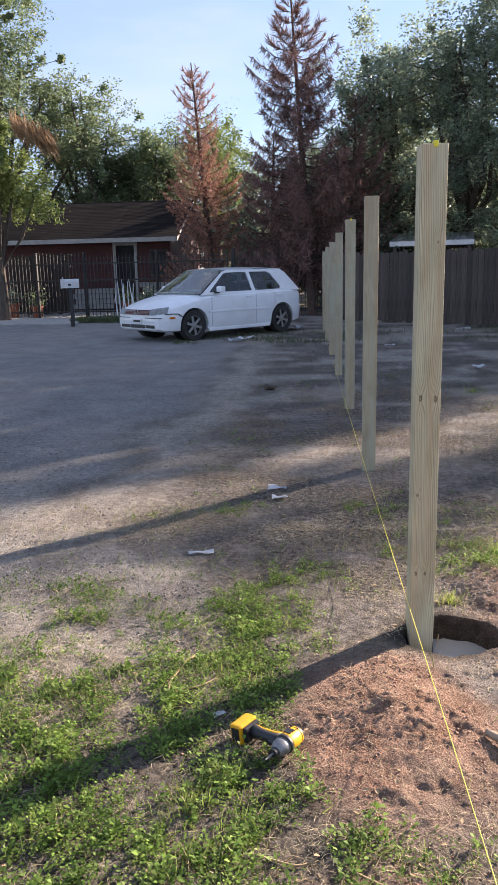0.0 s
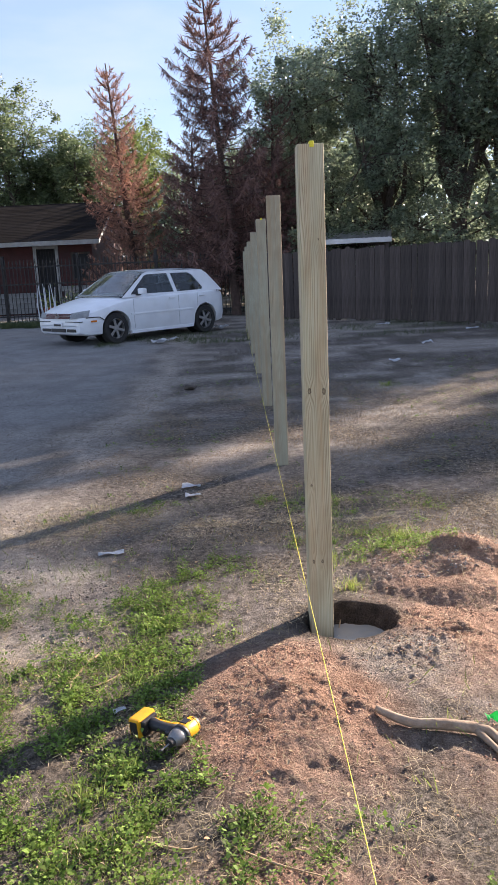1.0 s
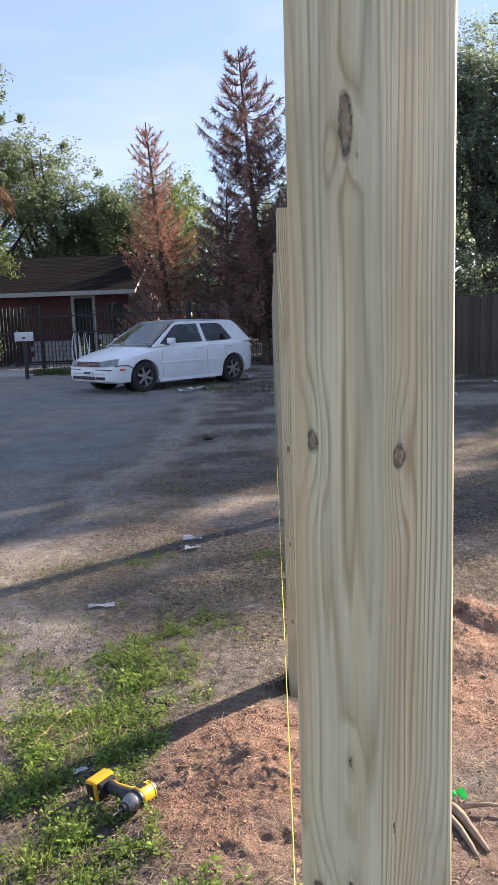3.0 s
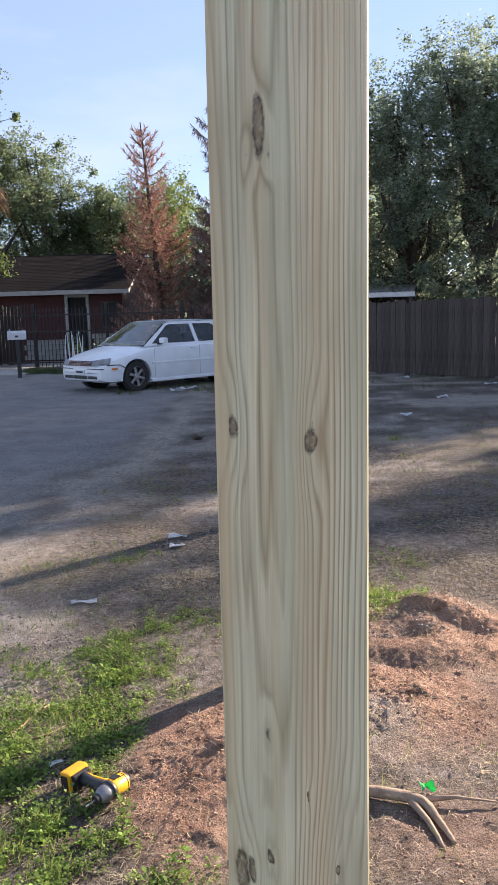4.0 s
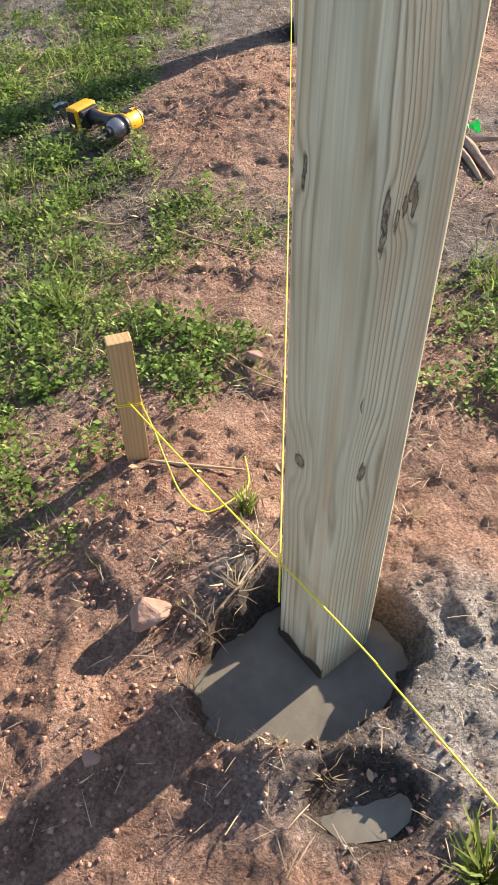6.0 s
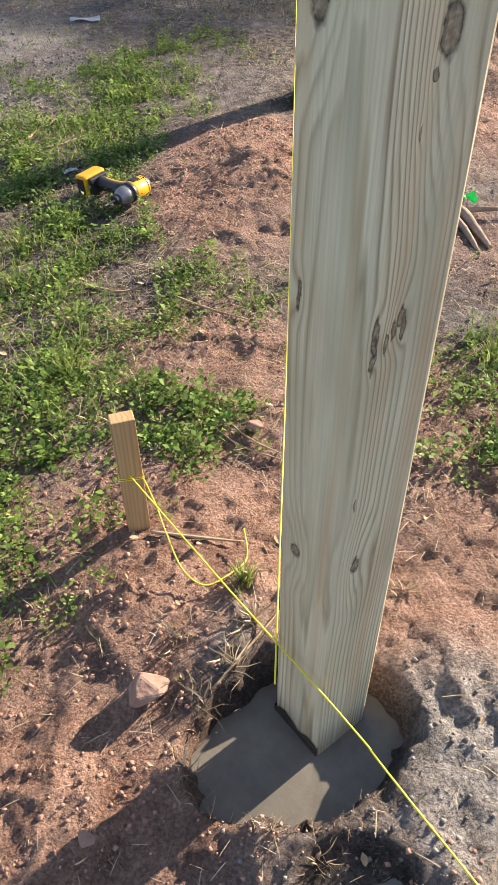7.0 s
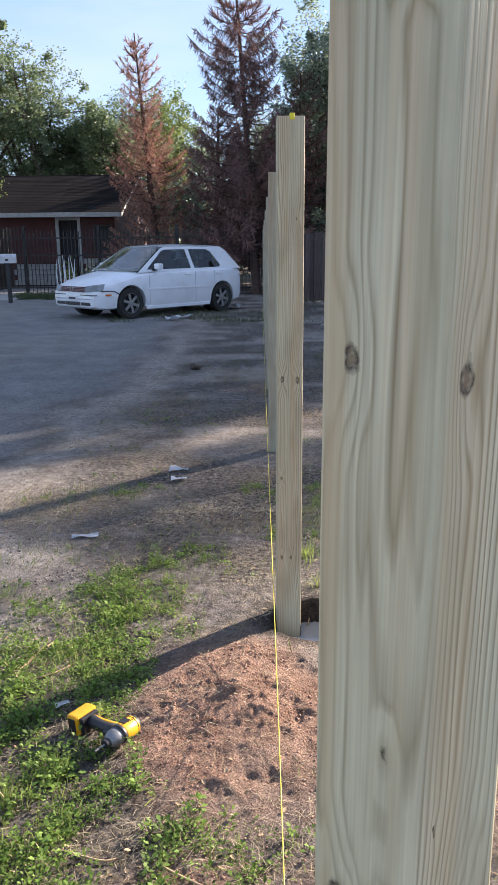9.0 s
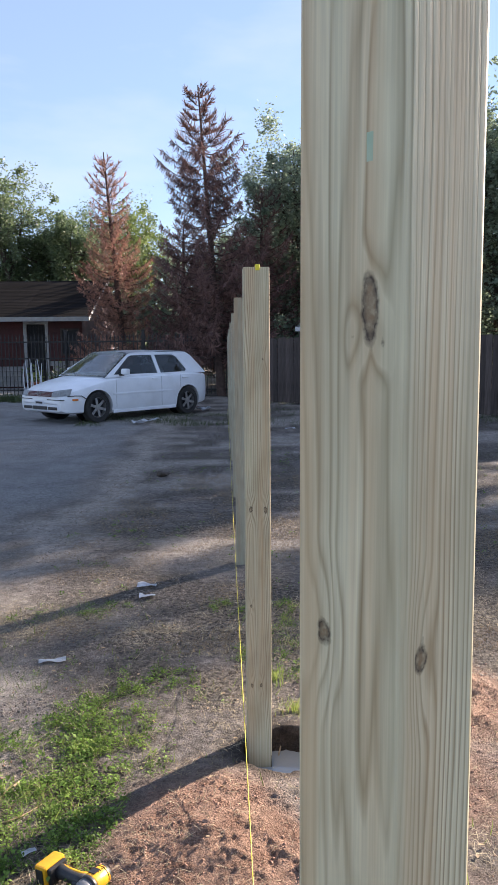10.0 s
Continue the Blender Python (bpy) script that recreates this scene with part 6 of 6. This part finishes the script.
def rosettes(P, leaves, size0, size1, lift):
    """Rosette positions spread into single leaves: points, turns, tips and sizes."""
    n = len(P)
    Q = np.repeat(P, leaves, 0)
    k = n * leaves
    rz, size = RNG.uniform(0, 2 * math.pi, k), RNG.uniform(size0, size1, k)
    r = RNG.uniform(0, 1, k) * np.repeat(RNG.uniform(0.01, 0.035, n), leaves)
    Q = Q + np.stack([np.cos(rz) * r, np.sin(rz) * r, RNG.uniform(0.0, 1, k) ** 1.3 * np.repeat(RNG.uniform(0.4, 1, n), leaves) * lift + 0.002], 1)
    return Q, rz, RNG.uniform(-0.9, 0.35, k), size


not_road = lambda x, y: (1 - 0.6 * step01(ground_zones(x, y)["clay"], 0.25, 0.6)) * (1 - np.clip(ground_zones(x, y)["road"] * 1.2 + ground_zones(x, y)["dust"] * 0.8, 0, 1)) * (0.25 + 0.75 * step01(fbm(x * 2.4, y * 2.4, 61), 0.40, 0.6))
Q, rz, tilt, size = rosettes(sample(44000, -1.9, 1.5, 0.2, 4.4, green), 15, 0.005, 0.013, 0.031)
scatter("weeds", "small-leaved green weeds covering the dirt in patches", LEAF, LEAF_F, Q, rz, tilt, size, M_WEED)
Q, rz, tilt, size = rosettes(sample(15000, -1.7, 1.4, 0.2, 3.6, lambda x, y: green(x, y) * step01(fbm(x * 13, y * 13, 53, 2), 0.45, 0.58)), 12, 0.010, 0.021, 0.045)
scatter("weeds", "low leafy green weeds covering the dirt in patches", LEAF, LEAF_F, Q, rz, tilt, size, M_WEED)
Q, rz, tilt, size = rosettes(sample(9000, -3.0, 4.5, 3.8, 11.0, lambda x, y: green(x, y) * 0.9), 9, 0.010, 0.02, 0.03)
scatter("weeds", "sparse low weeds on the dusty ground", LEAF, LEAF_F, Q, rz, tilt, size, M_WEED)

BLADE = [(-0.028, 0, 0), (0.028, 0, 0), (0.022, 0.10, 0.5), (-0.022, 0.10, 0.5), (0.004, 0.36, 0.92), (-0.004, 0.36, 0.92)]
BLADE_F = [(0, 1, 2, 3), (3, 2, 4, 5)]
P = sample(75000, -1.9, 1.5, 0.15, 4.4, lambda x, y: np.clip(green(x, y) * 1.2 + 0.04, 0, 1) * (0.2 + 0.8 * step01(fbm(x * 4, y * 4, 57), 0.42, 0.6)) * (1 - ground_zones(x, y)["clay"]))
scatter("grass", "short green grass blades among the weeds", BLADE, BLADE_F, P, RNG.uniform(0, 6.3, len(P)), RNG.normal(0, 0.55, len(P)), RNG.uniform(0.012, 0.06, len(P)), M_GRASS)
P = sample(90000, -1.9, 1.5, 0.15, 4.4, lambda x, y: np.clip(0.25 + green(x, y), 0, 1) * not_road(x, y) * step01(fbm(x * 3.3, y * 3.3, 59), 0.42, 0.58))
scatter("dry_grass", "dry yellowed grass blades among the weeds", BLADE, BLADE_F, P, RNG.uniform(0, 6.3, len(P)), RNG.normal(0, 0.75, len(P)), RNG.uniform(0.012, 0.045, len(P)), M_STRAW)
P = sample(90000, -1.6, 3.8, 3.6, 9.0, lambda x, y: (1 - ground_zones(x, y)["road"]) * step01(x + 0.4 * fbm(x * 3, y * 3, 64), -1.0, -0.3) * step01(fbm(x * 2.2, y * 2.2, 63), 0.45, 0.56), 1.3)
scatter("brown_grass", "trampled brown dead grass over the bare ground", BLADE, BLADE_F, P, RNG.uniform(0, 6.3, len(P)), RNG.normal(0, 1.15, len(P)), RNG.uniform(0.012, 0.036, len(P)), M_TWIG)
TUFTS = [(-0.32, 1.66, 0.12, 0.045), (-0.08, 1.15, 0.08, 0.05), (0.63, 0.09, 0.03, 0.09), (0.68, 0.11, 0.03, 0.08), (0.95, 3.55, 0.10, 0.05), (1.0, 1.45, 0.1, 0.045),
         (1.9, 8.6, 0.2, 0.05), (0.62, 2.98, 0.09, 0.05), (0.56, 3.3, 0.1, 0.05), (0.335, 0.60, 0.02, 0.04), (0.86, 1.25, 0.14, 0.05)]
for x, y, r, h in TUFTS:
    n = int(90 + 500 * r)
    a, q = RNG.uniform(0, 6.3, n), np.abs(RNG.normal(0, r * 0.5, n))
    px_, py_ = x + q * np.cos(a), y + q * np.sin(a)
    P = np.stack([px_, py_, ground_z(px_, py_)], 1)
    scatter("grass_tuft", "tuft of longer bright green grass", BLADE, BLADE_F, P, a - math.pi / 2 + RNG.normal(0, 0.5, n), RNG.normal(0, 0.25, n), RNG.uniform(0.5, 1.2, n) * h, M_GRASS)
for x, y, r, h in ((0.29, 0.40, 0.03, 0.06), (0.33, 0.455, 0.03, 0.07), (0.355, 0.53, 0.02, 0.08), (0.27, 0.31, 0.03, 0.06), (0.39, 0.225, 0.03, 0.05), (0.24, 0.5, 0.03, 0.05), (0.31, 0.26, 0.03, 0.05), (0.34, 0.62, 0.02, 0.07),
                    (0.02, 0.55, 0.05, 0.05), (-0.05, 0.45, 0.05, 0.05), (0.45, 0.20, 0.03, 0.04), (0.60, 0.62, 0.03, 0.05)):
    n = 34
    a, q = RNG.uniform(0, 6.3, n), np.abs(RNG.normal(0, r * 0.6, n))
    px_, py_ = x + q * np.cos(a), y + q * np.sin(a)
    P = np.stack([px_, py_, ground_z(px_, py_)], 1)
    scatter("dry_grass_tuft", "tuft of dry bent grass stems at the pit's edge", BLADE, BLADE_F, P, a - math.pi / 2 + RNG.normal(0, 0.6, n), RNG.normal(0, 1.0, n), RNG.uniform(0.25, 0.85, n) * h, M_STRAW)
# grass along the foot of the fences and under the car
for x0, x1, y0, y1, n in ((-6.8, -4.4, 21.3, 23.8, 5000), (-2.6, 0.9, 14.6, 17.0, 2600), (1.0, 7, 14.5, 20.5, 5000)):
    P = sample(n * 3, x0, x1, y0, y1, lambda x, y: 0.8 * step01(fbm(x * 1.5, y * 1.5, 91), 0.40, 0.62))
    scatter("verge_grass", "rough grass on the verge", BLADE, BLADE_F, P, RNG.uniform(0, 6.3, len(P)), RNG.normal(0, 0.4, len(P)), RNG.uniform(0.05, 0.2, len(P)) * (1.0 if x1 < -4 else 0.55), M_VERGE)

STRAW = [(-0.5, -0.011, 0.0), (0.0, -0.013, 0.05), (0.5, -0.006, 0.0), (0.5, 0.006, 0.0), (0.0, 0.013, 0.05), (-0.5, 0.011, 0.0)]
STRAW_F = [(0, 1, 4, 5), (1, 2, 3, 4)]
P = sample(80000, -1.9, 1.7, 0.1, 4.4, not_road)
P[:, 2] += 0.004
scatter("dry_straw", "dry straw and dead grass stems strewn on the dirt", STRAW, STRAW_F, P, RNG.uniform(0, 6.3, len(P)), RNG.normal(0, 0.16, len(P)), RNG.uniform(0.010, 0.045, len(P)), M_STRAW)
P = sample(70000, -3.0, 5.0, 3.9, 12.0, lambda x, y: not_road(x, y) * 0.9, 1.8)
P[:, 2] += 0.005
scatter("dry_straw", "dry straw strewn further across the yard", STRAW, STRAW_F, P, RNG.uniform(0, 6.3, len(P)), RNG.normal(0, 0.16, len(P)), RNG.uniform(0.02, 0.06, len(P)), M_STRAW)

P = sample(60000, -1.4, 2.6, 2.9, 7.5, lambda x, y: not_road(x, y) * step01(fbm(x * 4.5, y * 6.0, 67), 0.44, 0.56), 1.4)
P[:, 2] += 0.004
scatter("ground_litter", "trampled dark leaf litter on the bare ground", STRAW, STRAW_F, P, RNG.uniform(0, 6.3, len(P)), RNG.normal(0, 0.4, len(P)), RNG.uniform(0.008, 0.03, len(P)), M_LITTER)

OCT = [(1, 0, 0), (0.1, 0.8, 0.1), (-0.9, 0.1, -0.1), (0, -0.85, 0.05), (0.1, 0.05, 0.7), (0, 0, -0.6)]
OCT_F = [(0, 1, 4), (1, 2, 4), (2, 3, 4), (3, 0, 4), (1, 0, 5), (2, 1, 5), (3, 2, 5), (0, 3, 5)]
clayey = lambda x, y: np.clip(ground_zones(x, y)["clay"] * 1.1 + 0.08, 0, 1) * step01(fbm(x * 6, y * 6, 71), 0.36, 0.62)
P = sample(85000, -1.0, 1.7, 0.0, 4.0, clayey)
scatter("soil_clods", "crumbled red-brown clods of dug soil", OCT, OCT_F, P, RNG.uniform(0, 6.3, len(P)), RNG.normal(0, 0.6, len(P)), RNG.uniform(0, 1, len(P)) ** 6 * 0.0065 + 0.0014, M_CLOD)
P = sample(16000, 0.2, 1.2, 0.0, 2.7, lambda x, y: np.clip(ground_zones(x, y)["cement"] * 1.3, 0, 1))
scatter("cement_crumbs", "grey crumbs of spilt dry cement", OCT, OCT_F, P, RNG.uniform(0, 6.3, len(P)), RNG.normal(0, 0.6, len(P)), RNG.uniform(0, 1, len(P)) ** 5 * 0.005 + 0.0013, M_GRAVEL)
P = sample(14000, -6.0, -0.4, 2.6, 12.0, lambda x, y: np.clip(ground_zones(x, y)["road"] + ground_zones(x, y)["dust"], 0, 1) * 0.8, 1.7)
scatter("road_grit", "loose grit and pebbles on the worn street", OCT, OCT_F, P, RNG.uniform(0, 6.3, len(P)), RNG.normal(0, 0.6, len(P)), RNG.uniform(0, 1, len(P)) ** 4 * 0.012 + 0.003, M_GRAVEL)
P = sample(60000, -1.5, 3.2, 3.0, 9.0, lambda x, y: (1 - ground_zones(x, y)["road"]) * step01(fbm(x * 2.6, y * 4.2, 69), 0.40, 0.58), 1.5)
scatter("soil_clods", "grey-brown crumbs and pebbles on the trampled yard", OCT, OCT_F, P, RNG.uniform(0, 6.3, len(P)), RNG.normal(0, 0.6, len(P)), RNG.uniform(0, 1, len(P)) ** 5 * 0.008 + 0.0022, M_CRUMB)
P = sample(60000, -0.9, 1.5, 0.0, 2.2, lambda x, y: step01(fbm(x * 7, y * 7, 73), 0.44, 0.58) * 0.9)
P[:, 2] += 0.003
scatter("ground_litter", "short bits of brown stems and crumbled litter", STRAW, STRAW_F, P, RNG.uniform(0, 6.3, len(P)), RNG.normal(0, 0.3, len(P)), RNG.uniform(0.004, 0.016, len(P)), M_TWIG)
DEAD = [(0, 0, 0), (0.35, 0.26, 0.16), (0.75, 0.2, 0.2), (1.0, 0, 0.12), (0.75, -0.2, 0.2), (0.35, -0.26, 0.16)]
P = sample(2600, -1.8, 1.6, 0.1, 4.2, not_road)
P[:, 2] += 0.006
scatter("dead_leaves", "fallen brown and pale dead leaves", DEAD, DEAD_F, P, RNG.uniform(0, 6.3, len(P)), RNG.normal(0, 0.5, len(P)), RNG.uniform(0.010, 0.026, len(P)), M_TWIG)
